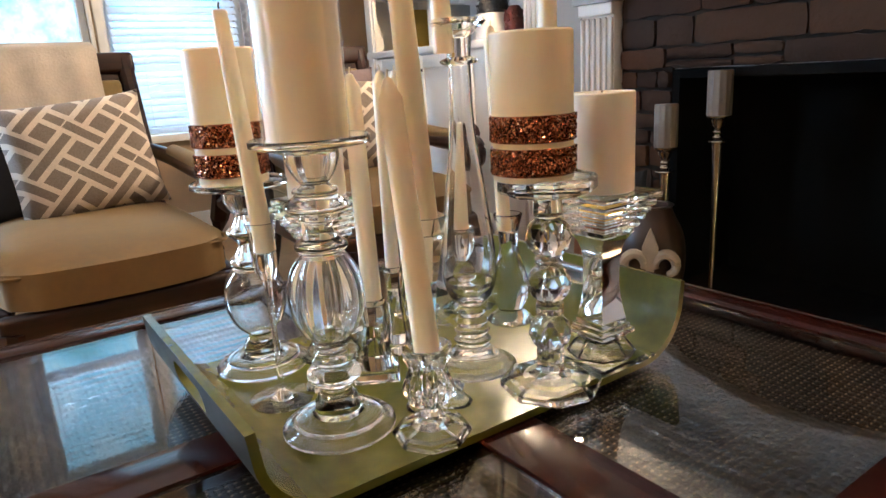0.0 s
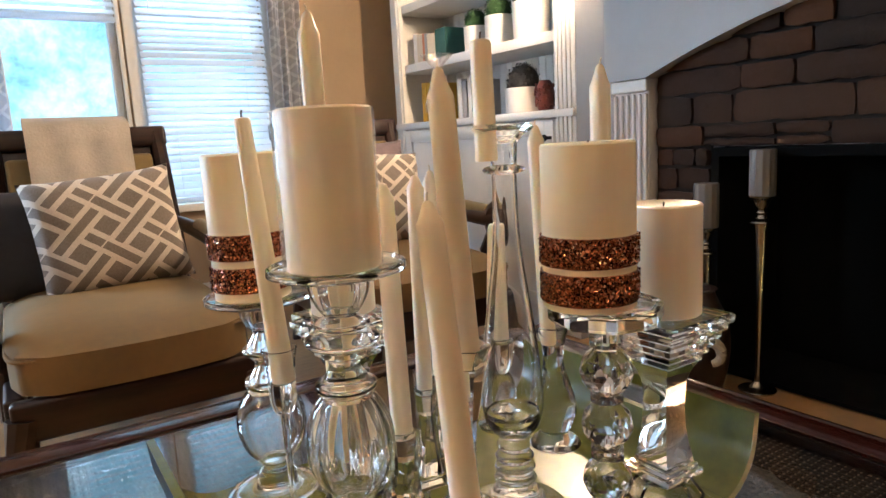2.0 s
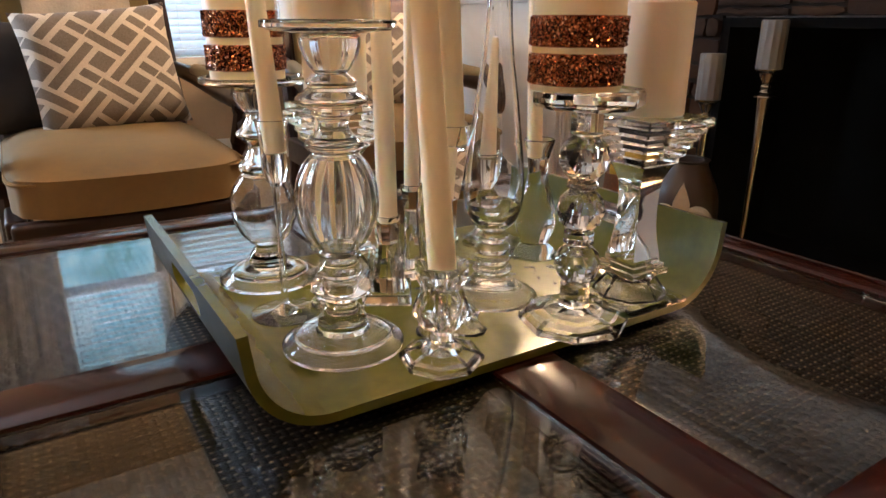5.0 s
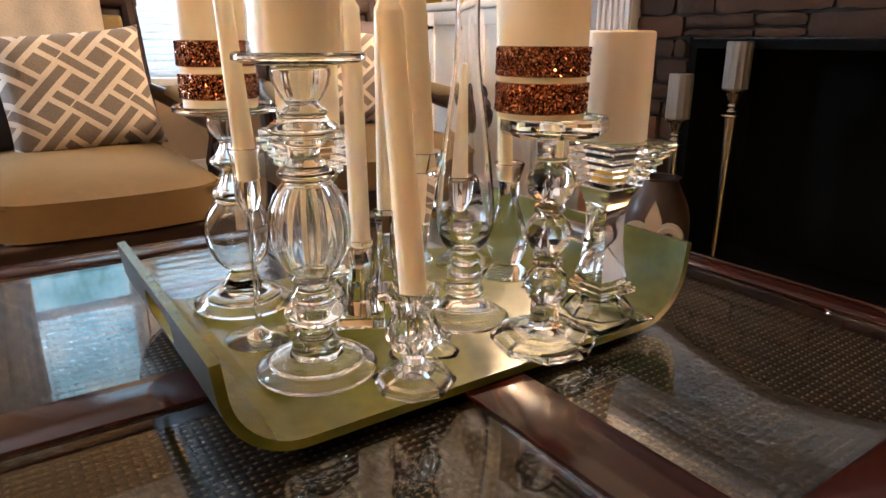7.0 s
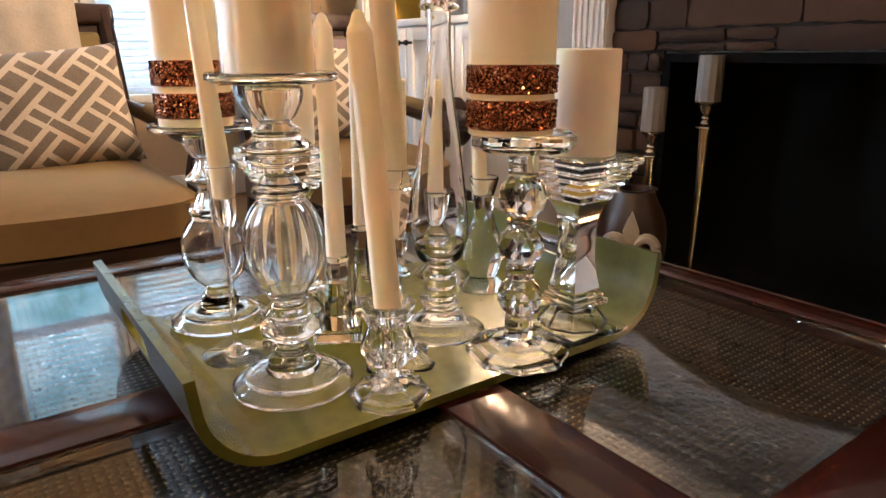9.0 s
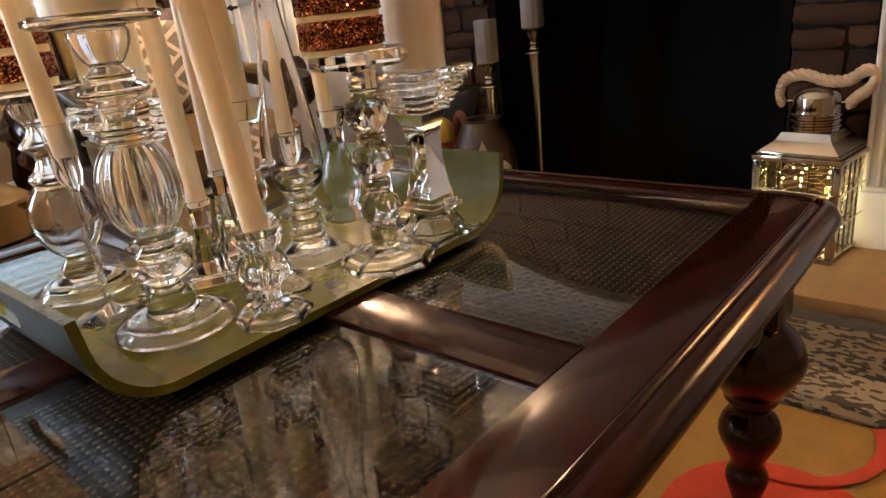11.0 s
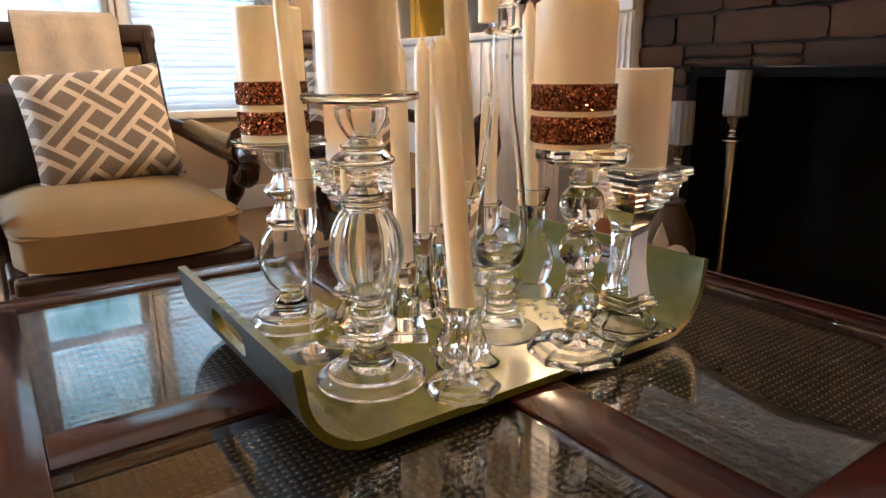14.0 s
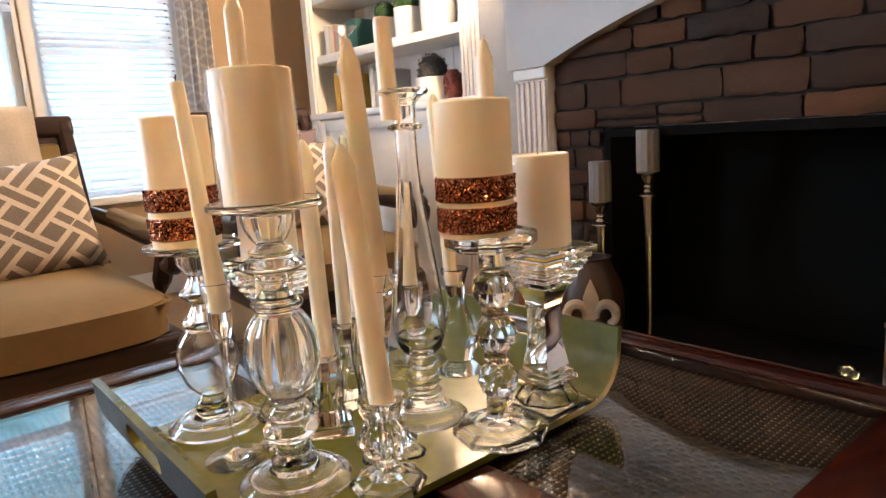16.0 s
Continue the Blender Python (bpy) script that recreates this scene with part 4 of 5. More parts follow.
# dull pale colour that paints the lamps' glints on the cane
GLINT = plain("cane_glint", (0.105, 0.074, 0.044), 0.45, vary=0.9, scale=110, bump=0.0, Specular_IOR_Level=0.08)


def cane(x0, x1, y0, y1, z, pitch=0.0088):
    verts, faces = [], []
    nx, ny = int((x1 - x0) / pitch), int((y1 - y0) / pitch)
    for way, (n, m) in enumerate(((nx, ny), (ny, nx))):
        for i in range(n + 1):
            base = len(verts)
            for k in range(2 * m + 1):
                h = z + 0.0010 * (1 if (i + way) % 2 else -1) * math.cos(math.pi * k / 2) * (1 if way else 1)
                for o, dz in ((-0.0030, -0.0006), (-0.0012, 0.0003), (0.0012, 0.0003), (0.0030, -0.0006)):
                    u, v = pitch * i + o + 0.004, pitch * k / 2 + 0.003
                    verts.append((x0 + u, y0 + v, h + dz) if way == 0 else (x0 + v, y0 + u, h + dz))
            for k in range(2 * m):
                for o in range(3):
                    a = base + 4 * k + o
                    faces.append((a, a + 1, a + 5, a + 4))
    # grid of pale dots over the weave, painted highlights
    kv, kf = [], []
    for i in range(nx):
        for k in range(ny):
            cx, cy, r = x0 + pitch * (i + 0.5) + 0.004, y0 + pitch * (k + 0.5) + 0.003, 0.0013
            b = len(kv)
            kv += [(cx - r * 1.7, cy, z), (cx, cy - r, z), (cx + r * 1.7, cy, z), (cx, cy + r, z), (cx, cy, z + 0.0013)]
            kf += [(b, b + 1, b + 4), (b + 1, b + 2, b + 4), (b + 2, b + 3, b + 4), (b + 3, b, b + 4)]
    km = bpy.data.meshes.new("cane_knots")
    km.from_pydata(kv, [], kf)
    km.polygons.foreach_set("use_smooth", [True] * len(km.polygons))
    km.materials.append(GLINT)
    ko = new("cane_knots", km)
    ko.parent = table
    tagged(ko, "pale dots painted as lamp glints on the cane weave", kind="stuff")
    me = bpy.data.meshes.new("cane_weave")
    me.from_pydata(verts, [], faces)
    me.polygons.foreach_set("use_smooth", [True] * len(me.polygons))
    me.materials.append(CANE)
    ob = new("cane_weave", me)
    ob.parent = table
    return tagged(ob, "dark woven cane under the glass", kind="stuff")


for px in PX:
    for py in PY:
        cane(px[0] + 0.001, px[1] - 0.004, py[0] + 0.001, py[1] - 0.004, T - 0.0235)
        p = part("glass_pane", boxed((px[0] + 0.0005, py[0] + 0.0005, T - 0.013), (px[1] - 0.0005, py[1] - 0.0005, T - 0.004)), TABLE_GLASS, table, "clear glass pane", smooth=False)
        p.visible_shadow = False

# ---- tray ----
tray = thing("serving_tray", (0, 0, 0), "olive green lacquered tray with upturned ends and slot handles", "tray")
TX0, TX1, TY0, TY1 = -0.172, 0.262, 0.250, 0.607


def tray_section(side):
    """The tray's section from the middle to one end, as (x, z) of the upper face with its outward slope."""
    pts = [(0.0, Z0)]
    x = (TX1 if side > 0 else -TX0) - 0.012
    r = 0.060
    cx, cz = x + 0.053 - r, Z0 + r
    for k in range(0, 13):
        a = radians(-90 + 84 * k / 12)
        pts.append((cx + r * math.cos(a), cz + r * math.sin(a)))
    end = pts[-1]
    pts.append((end[0] + 0.003, 0.572))
    return [(side * p, q) for p, q in pts]


line = tray_section(-1)[::-1][:-1] + tray_section(1)[1:]
TH = 0.0085
nrm = []
for i in range(len(line)):
    a, b = Vector(line[max(i - 1, 0)]), Vector(line[min(i + 1, len(line) - 1)])
    d = (b - a).normalized()
    nrm.append(Vector((d[1], -d[0])))
ny = 40
slot_y, slot_h = ((TY0 + TY1) / 2, 0.052)
bm = bmesh.new()
top, low = {}, {}
ys = [TY0 + (TY1 - TY0) * j / ny for j in range(ny + 1)]
for i, (x, z) in enumerate(line):
    for j, yy in enumerate(ys):
        top[i, j] = bm.verts.new((x, yy, z))
        low[i, j] = bm.verts.new((x + TH * nrm[i][0], yy, z + TH * nrm[i][1]))
n = len(line)
for i in range(n - 1):
    for j in range(ny):
        bm.faces.new((top[i, j], top[i + 1, j], top[i + 1, j + 1], top[i, j + 1]))
        bm.faces.new((low[i, j], low[i + 1, j], low[i + 1, j + 1], low[i, j + 1]))
for i in range(n - 1):
    for j in (0, ny):
        bm.faces.new((top[i, j], top[i + 1, j], low[i + 1, j], low[i, j]))
for j in range(ny):
    for i in (0, n - 1):
        bm.faces.new((top[i, j], top[i, j + 1], low[i, j + 1], low[i, j]))
edges = [e for e in bm.edges if len(e.link_faces) == 2 and e.calc_face_angle(0) > 1.2]
bmesh.ops.bevel(bm, geom=edges, offset=0.0018, segments=2, affect="EDGES", profile=0.5)
bm.normal_update()
bmesh.ops.recalc_face_normals(bm, faces=bm.faces[:])
# faces turned downward take the darker green
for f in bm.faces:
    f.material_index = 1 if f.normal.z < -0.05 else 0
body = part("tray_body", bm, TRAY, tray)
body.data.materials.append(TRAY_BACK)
cut = bmesh.new()
for s, xe in ((-1, line[0][0]), (1, line[-1][0])):
    ring = []
    for k in range(28):
        a = 2 * math.pi * k / 28
        yy = slot_y + math.copysign(slot_h - 0.013, math.cos(a)) + 0.013 * math.cos(a)
        ring.append((yy, 0.546 + 0.013 * math.sin(a)))
    va = [cut.verts.new((xe - 0.05, q, r)) for q, r in ring]
    vb = [cut.verts.new((xe + 0.05, q, r)) for q, r in ring]
    cut.faces.new(va)
    cut.faces.new(vb)
    for k in range(28):
        cut.faces.new((va[k], va[(k + 1) % 28], vb[(k + 1) % 28], vb[k]))
cutter = finish("slot_cutter", cut, TRAY)
cut_mod = body.modifiers.new("slots", "BOOLEAN")
cut_mod.object, cut_mod.operation, cut_mod.solver = cutter, "DIFFERENCE", "EXACT"
bpy.context.view_layer.update()
cut_mesh = bpy.data.meshes.new_from_object(body.evaluated_get(bpy.context.evaluated_depsgraph_get()))
for name, lo, hi in (("tray_base", line[12][0] + 0.001, line[-14][0] - 0.001), ("end_wall", -9.0, line[12][0] + 0.001), ("end_wall", line[-14][0] - 0.001, 9.0)):
    bm = bmesh.new()
    bm.from_mesh(cut_mesh)
    gone = [f for f in bm.faces if not lo <= f.calc_center_median().x < hi]
    bmesh.ops.delete(bm, geom=gone, context="FACES")
    me = bpy.data.meshes.new(name)
    bm.to_mesh(me)
    bm.free()
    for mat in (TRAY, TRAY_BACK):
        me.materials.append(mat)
    me.set_sharp_from_angle(angle=radians(35))
    piece = new(name, me)
    piece.parent = tray
    tagged(piece, "" if name == "tray_base" else "upturned end wall with a slot handle")
bpy.data.objects.remove(body)
bpy.data.objects.remove(cutter)

# ---- crystal holders; heights above the tray floor ----
HOLD = "crystal candle holders on the tray"


def holder(x, y, label, turn=0.0):
    return thing("candle_holder", (x, y, Z0 + 0.0004, 0, 0, turn), label, "candle holder", HOLD)


def solids(h, pieces, seg=56, shape=None, smooth=True, angle=35, joined=False):
    """Stacked crystal pieces; joined: cast in one, each open where the next goes on."""
    last = None
    for k, (name, profile) in enumerate(pieces):
        low, high = True, True
        if joined:
            if last:
                profile, low = [last] + list(profile[1:]), False
            high = k == len(pieces) - 1
            last = profile[-1]
        if name in ("globe", "round_globe", "bell"):
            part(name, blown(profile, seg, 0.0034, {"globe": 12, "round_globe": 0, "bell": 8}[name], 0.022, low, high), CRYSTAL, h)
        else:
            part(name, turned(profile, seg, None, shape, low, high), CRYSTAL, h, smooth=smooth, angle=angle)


def globe_holder(x, y, pieces, label):
    h = holder(x, y, label)
    solids(h, pieces, 72, joined=True)
    return h


PLATE = lambda z, r: [(r * 0.35, z), (r * 0.9, z + 0.0022), (r, z + 0.0045), (r, z + 0.0095), (r * 0.972, z + 0.0105), (r * 0.945, z + 0.0075), (r * 0.3, z + 0.007)]
FOOT = lambda r: [(0.0, 0.0135), (r * 0.45, 0.0125), (r * 0.70, 0.0095), (r * 0.80, 0.006), (r - 0.004, 0.0), (r, 0.003), (r, 0.006), (r - 0.004, 0.0095), (r * 0.80, 0.012), (r * 0.76, 0.0155), (r * 0.70, 0.0165), (r * 0.45, 0.019)]
globe_holder(-0.102, 0.350, (
    ("foot", FOOT(0.056) + rounded([(0.023, 0.022), (0.021, 0.034), (0.014, 0.044), (0.013, 0.047)], 4)),
    ("knop", rounded([(0.013, 0.0474), (0.024, 0.054), (0.027, 0.060), (0.024, 0.066), (0.018, 0.071), (0.021, 0.076), (0.018, 0.081), (0.014, 0.087), (0.019, 0.092), (0.017, 0.0965)], 4)),
    ("globe", rounded([(0.017, 0.0970), (0.026, 0.105), (0.0345, 0.122), (0.0365, 0.138), (0.0345, 0.156), (0.028, 0.172), (0.020, 0.1815)], 6)),
    ("collar", rounded([(0.020, 0.182), (0.0245, 0.186), (0.0245, 0.191), (0.019, 0.195), (0.013, 0.203), (0.0135, 0.210), (0.018, 0.214), (0.017, 0.2175)], 4)),
    ("ring", rounded([(0.018, 0.218), (0.028, 0.2225), (0.0305, 0.227), (0.027, 0.231), (0.020, 0.236), (0.021, 0.241), (0.013, 0.2465)], 4)),
    ("bell", rounded([(0.013, 0.247), (0.018, 0.253), (0.0235, 0.264), (0.025, 0.274), (0.022, 0.2775)], 4)),
    ("plate", PLATE(0.278, 0.0545)),
), "tall crystal baluster holder with a large globe and round foot")
globe_holder(-0.105, 0.551, (
    ("foot", FOOT(0.056) + rounded([(0.022, 0.021), (0.0205, 0.031), (0.014, 0.041), (0.013, 0.044)], 4)),
    ("round_globe", rounded([(0.014, 0.0445), (0.019, 0.048), (0.029, 0.060), (0.0355, 0.078), (0.0365, 0.093), (0.033, 0.110), (0.024, 0.124), (0.019, 0.1275)], 6)),
    ("collar", rounded([(0.019, 0.128), (0.0235, 0.131), (0.0235, 0.138), (0.018, 0.143), (0.0125, 0.152), (0.0125, 0.158), (0.015, 0.1605)], 4)),
    ("ring", rounded([(0.015, 0.161), (0.022, 0.167), (0.0235, 0.172), (0.018, 0.177), (0.0115, 0.187), (0.0115, 0.1915)], 4)),
    ("bell", rounded([(0.0115, 0.192), (0.017, 0.198), (0.022, 0.208), (0.022, 0.216), (0.018, 0.2205)], 4)),
    ("plate", PLATE(0.221, 0.056)),
), "crystal baluster holder with a round globe and wide plate")

h = holder(-0.123, 0.448, "slim stemmed glass holder with a small flared cup")
solids(h, (
    ("foot", [(0.034, 0.0), (0.0345, 0.0015), (0.028, 0.003), (0.012, 0.006), (0.004, 0.0115)]),
    ("stem", rounded([(0.004, 0.012), (0.0033, 0.03), (0.003, 0.08), (0.0038, 0.125), (0.0055, 0.139)], 3)),
))
bm = bmesh.new()
spin(bm, [(0, 0.1395), (0.009, 0.1395), (0.0125, 0.150), (0.0125, 0.172), (0.014, 0.190), (0.0163, 0.199), (0.0153, 0.1995), (0.0130, 0.190), (0.0113, 0.172), (0.0113, 0.1675), (0, 0.1675)], 40)
part("cup", bm, CRYSTAL, h)


def petals(a, z):
    k = min(1.0, max(0.0, (z - 0.028) / 0.01)) * min(1.0, max(0.0, (0.092 - z) / 0.012))
    return 1 + 0.17 * k * math.cos(8 * a) + 0.04 * k * math.cos(16 * a + 40 * z)


OCT = lambda r, n=8: [(0.0, 0.0105), (r * 0.45, 0.008), (r * 0.80, 0.0045), (r - 0.006, 0.0), (r - 0.002, 0.0), (r, 0.0025), (r, 0.006), (r * 0.84, 0.0105), (r * 0.55, 0.0135), (r * 0.30, 0.021)]
h = holder(-0.040, 0.277, "small crystal holder with a petalled cup and octagonal foot", 10)
solids(h, (("foot", OCT(0.0385)),), 8, None, False)
solids(h, (("stem", [(0.0115, 0.0215), (0.010, 0.028), (0.014, 0.0335)]),), 16)
bm = bmesh.new()
spin(bm, [(0, 0.034)] + rounded([(0.014, 0.034), (0.021, 0.042), (0.022, 0.052), (0.018, 0.064), (0.0165, 0.070), (0.020, 0.080), (0.0235, 0.0925)], 3) + [(0.021, 0.0935), (0.0135, 0.086), (0.0125, 0.0845), (0, 0.0845)], 64, None, petals)
part("petal_cup", bm, CRYSTAL, h, angle=25)

# faceted ball stack
h = holder(0.116, 0.275, "crystal holder of three stacked faceted balls, octagonal foot", 8)
solids(h, (("foot", [(0.0, 0.011), (0.030, 0.009), (0.043, 0.005), (0.050, 0.0), (0.053, 0.0), (0.055, 0.003), (0.055, 0.009), (0.044, 0.0145), (0.026, 0.0175), (0.0165, 0.0205)]),), 8, None, False)
for name, zc, r in (("ball", 0.0640, 0.0235), ("ball", 0.1180, 0.0240), ("ball", 0.1680, 0.0250)):
    bm = bmesh.new()
    rings = [(-0.84, 0.50), (-0.48, 0.85), (0.0, 1.0), (0.48, 0.85), (0.84, 0.50)]
    rows = []
    for k, (zz, rr) in enumerate(rings):
        rows.append([bm.verts.new((rr * r * math.cos(2 * math.pi * (i + 0.5 * (k % 2)) / 10), rr * r * math.sin(2 * math.pi * (i + 0.5 * (k % 2)) / 10), round(zc + zz * r, 4))) for i in range(10)])
    for k in range(4):
        a, b = rows[k], rows[k + 1]
        for i in range(10):
            j = (i + 1) % 10
            if k % 2 == 0:
                bm.faces.new((a[i], a[j], b[i]))
                bm.faces.new((a[j], b[j], b[i]))
            else:
                bm.faces.new((a[i], a[j], b[j]))
                bm.faces.new((a[i], b[j], b[i]))
    part(name, bm, CRYSTAL, h, smooth=False)
JOINTS = ((0.021, 0.0165, 0.0443, 0.01175), (0.0837, 0.01175, 0.0978, 0.0120), (0.1382, 0.0120, 0.1470, 0.0125), (0.1890, 0.0125, 0.2125, 0.0165))
for z0, r0, z1, r1 in JOINTS:
    part("neck", turned([(r0, z0), (0.0152, z0 + 0.002), (0.0152, z1 - 0.002), (r1, z1)], 10, None, None, z0 < 0.03, z1 > 0.2), CRYSTAL, h, smooth=False)
part("plate", turned([(0.03, 0.213), (0.047, 0.2145), (0.0505, 0.218), (0.0505, 0.2285), (0.048, 0.2315), (0.044, 0.2295), (0.02, 0.229)], 8), CRYSTAL, h, smooth=False)


def square_holder(x, y, top, half, label, turn=0.0):
    """Stepped square column on a square foot."""
    h = holder(x, y, label, turn)
    k = math.sqrt(2)
    sq = lambda prof, low=True, high=True: turned([(r * k, z) for r, z in prof], 4, pose(0, 0, 0, 0, 0, 45), None, low, high)
    part("foot", sq([(half - 0.002, 0.0), (half, 0.002), (half, 0.0055), (half - 0.003, 0.0075), (half * 0.2, 0.0080)]), CRYSTAL, h, smooth=False)
    part("foot_dome", turned([(0.0, 0.026), (half * 0.5, 0.024), (half * 0.80, 0.0085)] + rounded([(half * 0.93, 0.0085), (half * 0.86, 0.014), (half * 0.66, 0.026), (half * 0.58, 0.0325)], 3), 8), CRYSTAL, h, smooth=False)
    part("lower_step", sq([(0.027, 0.033), (0.027, 0.0385), (0.0235, 0.0387), (0.0235, 0.044), (0.0205, 0.0442), (0.0200, 0.050)], True, False), CRYSTAL, h, smooth=False)
    c = top - 0.049
    part("column", sq(rounded([(0.0200, 0.050), (0.0165, 0.070), (0.0145, 0.095), (0.0150, c - 0.025), (0.0185, c - 0.01), (0.0235, c)], 4), False, False), CRYSTAL, h, angle=50)
    z = c
    prof = [(0.0235, c)]
    for i, r in enumerate((0.0255, 0.030, 0.034, 0.038, 0.042)):
        prof += [(r - 0.001, z + 0.0001), (r, z + 0.002), (r, z + 0.0075)]
        z += 0.0078
    prof += [(half + 0.002, z + 0.0002), (half + 0.003, z + 0.002), (half + 0.003, top - 0.002), (half + 0.001, top)]
    part("stepped_capital", sq(prof, False), CRYSTAL, h, smooth=False)
    return h


square_holder(0.2125, 0.290, 0.200, 0.0435, "stepped square crystal column holder on a square foot")
square_holder(-0.028, 0.512, 0.205, 0.037, "stepped square crystal column holder on a square foot", 12)

# trumpet holder with a pointed star foot
h = holder(0.007, 0.338, "tall fluted trumpet holder with a pointed star foot", 20)
star = lambda a, z: 1 + 0.20 * math.cos(4 * a) * (1 if z < 0.012 else 0)
solids(h, (("star_foot", [(0.0, 0.014), (0.014, 0.012), (0.032, 0.0), (0.036, 0.0), (0.037, 0.003), (0.030, 0.007), (0.016, 0.018), (0.009, 0.034)]),), 32, star, True, 20)
solids(h, (("stem", rounded([(0.009, 0.0345), (0.0065, 0.06), (0.006, 0.10), (0.0075, 0.129)], 3)),), 6, None, False)
bm = bmesh.new()
spin(bm, [(0, 0.1295), (0.0085, 0.1295), (0.0125, 0.150), (0.0165, 0.175), (0.024, 0.199), (0.0225, 0.1995), (0.0150, 0.185), (0.0138, 0.1805), (0, 0.1805)], 6)
part("trumpet_cup", bm, CRYSTAL, h, smooth=False)


def prism_holder(x, y, cup, half, label, turn=0.0):
    """Angular holder: square slab foot, splayed fins and a six-sided cup."""
    h = holder(x, y, label, turn)
    part("slab_foot", turned([(half * 1.35, 0.0), (half * 1.41, 0.002), (half * 1.41, 0.011), (half * 1.33, 0.013)], 4), CRYSTAL, h, smooth=False)
    part("column", turned([(half * 0.95, 0.0135), (half * 0.55, cup * 0.45), (half * 0.42, cup - 0.0305)], 6), CRYSTAL, h, smooth=False)
    bm = bmesh.new()
    spin(bm, [(0, cup - 0.030), (half * 0.45, cup - 0.030), (half * 0.62, cup), (half * 0.56, cup + 0.0005), (half * 0.37, cup - 0.008), (0, cup - 0.008)], 6)
    part("cup", bm, CRYSTAL, h, smooth=False)
    for k in range(3):
        part("fin", prism(bmesh.new(), [(half * 0.6, 0.0135), (half * 0.95, 0.0135), (half * 0.72, cup * 0.6), (half * 0.56, cup * 0.6)], -0.003, 0.003, pose(0, 0, 0, 0, 0, 30 + 120 * k)), CRYSTAL, h, smooth=False)
    return h


prism_holder(-0.013, 0.430, 0.094, 0.026, "angular crystal holder with splayed fins and slab foot", 15)
prism_holder(0.046, 0.477, 0.110, 0.022, "angular crystal holder with splayed fins and slab foot", 40)
prism_holder(0.106, 0.542, 0.100, 0.022, "angular crystal holder with splayed fins and slab foot", 5)
prism_holder(-0.072, 0.441, 0.085, 0.018, "angular crystal holder with splayed fins and slab foot", 0)

# teardrop bottle on a ringed stem
h = holder(0.088, 0.376, "tall teardrop glass bottle holder on a ringed stem")
part("foot", turned([(0.0, 0.017), (0.018, 0.015), (0.034, 0.006), (0.046, 0.0)] + rounded([(0.049, 0.0), (0.050, 0.002), (0.036, 0.010), (0.022, 0.022), (0.018, 0.028)], 4), 48, None, None, True, False), CRYSTAL, h)
part("ringed_stem", turned(rounded([(0.018, 0.028), (0.022, 0.033), (0.017, 0.039), (0.021, 0.045), (0.016, 0.051), (0.020, 0.057), (0.014, 0.063), (0.018, 0.069), (0.012, 0.076)], 3), 48, None, None, False, False), CRYSTAL, h)
outer = rounded([(0.012, 0.076), (0.024, 0.087), (0.0305, 0.106), (0.0315, 0.125), (0.0285, 0.160), (0.0225, 0.21), (0.0155, 0.26), (0.0125, 0.30), (0.0120, 0.343)], 5)
inner = [(max(r - 0.0016, 0.001), z + (0.008 if z < 0.1 else 0.0)) for r, z in outer]
bm = bmesh.new()
spin(bm, outer + [(0.0185, 0.345), (0.021, 0.3475), (0.0185, 0.350), (0.0125, 0.352), (0.0135, 0.372), (0.020, 0.380), (0.027, 0.383), (0.030, 0.3865), (0.027, 0.390), (0.018, 0.388), (0.0115, 0.380)] + inner[::-1] + [(0, 0.0845)], 48)
part("bottle", bm, CRYSTAL, h)

# cut-glass bud vase, cylinder holder and two low cups at the back
h = holder(0.215, 0.455, "cut-glass bud vase used as a candle holder")
cuts = lambda a, z: 1 + (0.03 * math.sin(6 * a + 150 * z) * math.sin(6 * a - 150 * z) if 0.012 < z < 0.10 else 0)
bm = bmesh.new()
vase = rounded([(0.030, 0.0), (0.031, 0.004), (0.019, 0.016), (0.018, 0.020), (0.0235, 0.032), (0.0265, 0.048), (0.022, 0.072), (0.0145, 0.095), (0.0125, 0.110), (0.0135, 0.128)], 5)
spin(bm, [(0, 0.0)] + vase + [(0.0195, 0.150), (0.018, 0.1515), (0.0118, 0.136), (0.0110, 0.128), (0, 0.128)], 48, None, cuts)
part("vase", bm, CRYSTAL, h, angle=25)
h = holder(0.207, 0.366, "straight clear glass cylinder holder")
part("cylinder", turned([(0.0205, 0.0), (0.021, 0.002), (0.0125, 0.005), (0.0122, 0.20), (0.013, 0.205)], 32), CRYSTAL, h)
h = holder(0.197, 0.540, "low round crystal cup holder on a ball stem")
solids(h, (("foot", [(0.030, 0.0), (0.031, 0.004), (0.018, 0.010), (0.010, 0.022)]), ("ball", rounded([(0.010, 0.022), (0.020, 0.034), (0.022, 0.048), (0.018, 0.064), (0.011, 0.0745)], 4))))
bm = bmesh.new()
spin(bm, [(0, 0.075), (0.011, 0.075), (0.019, 0.088), (0.022, 0.112), (0.0235, 0.122), (0.021, 0.123), (0.0185, 0.1165), (0, 0.1165)], 40)
part("cup", bm, CRYSTAL, h)
h = holder(0.152, 0.578, "low round crystal cup holder on a ball stem")
solids(h, (("foot", [(0.022, 0.0), (0.023, 0.004), (0.014, 0.010), (0.010, 0.022)]), ("ball", rounded([(0.010, 0.022), (0.017, 0.034), (0.019, 0.048), (0.018, 0.064), (0.011, 0.0745)], 4)), ("plate", PLATE(0.075, 0.028))))

# crystal shadows are switched off so the lamps brighten the tray beneath
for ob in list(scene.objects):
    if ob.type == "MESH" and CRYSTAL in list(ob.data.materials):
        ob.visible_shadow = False

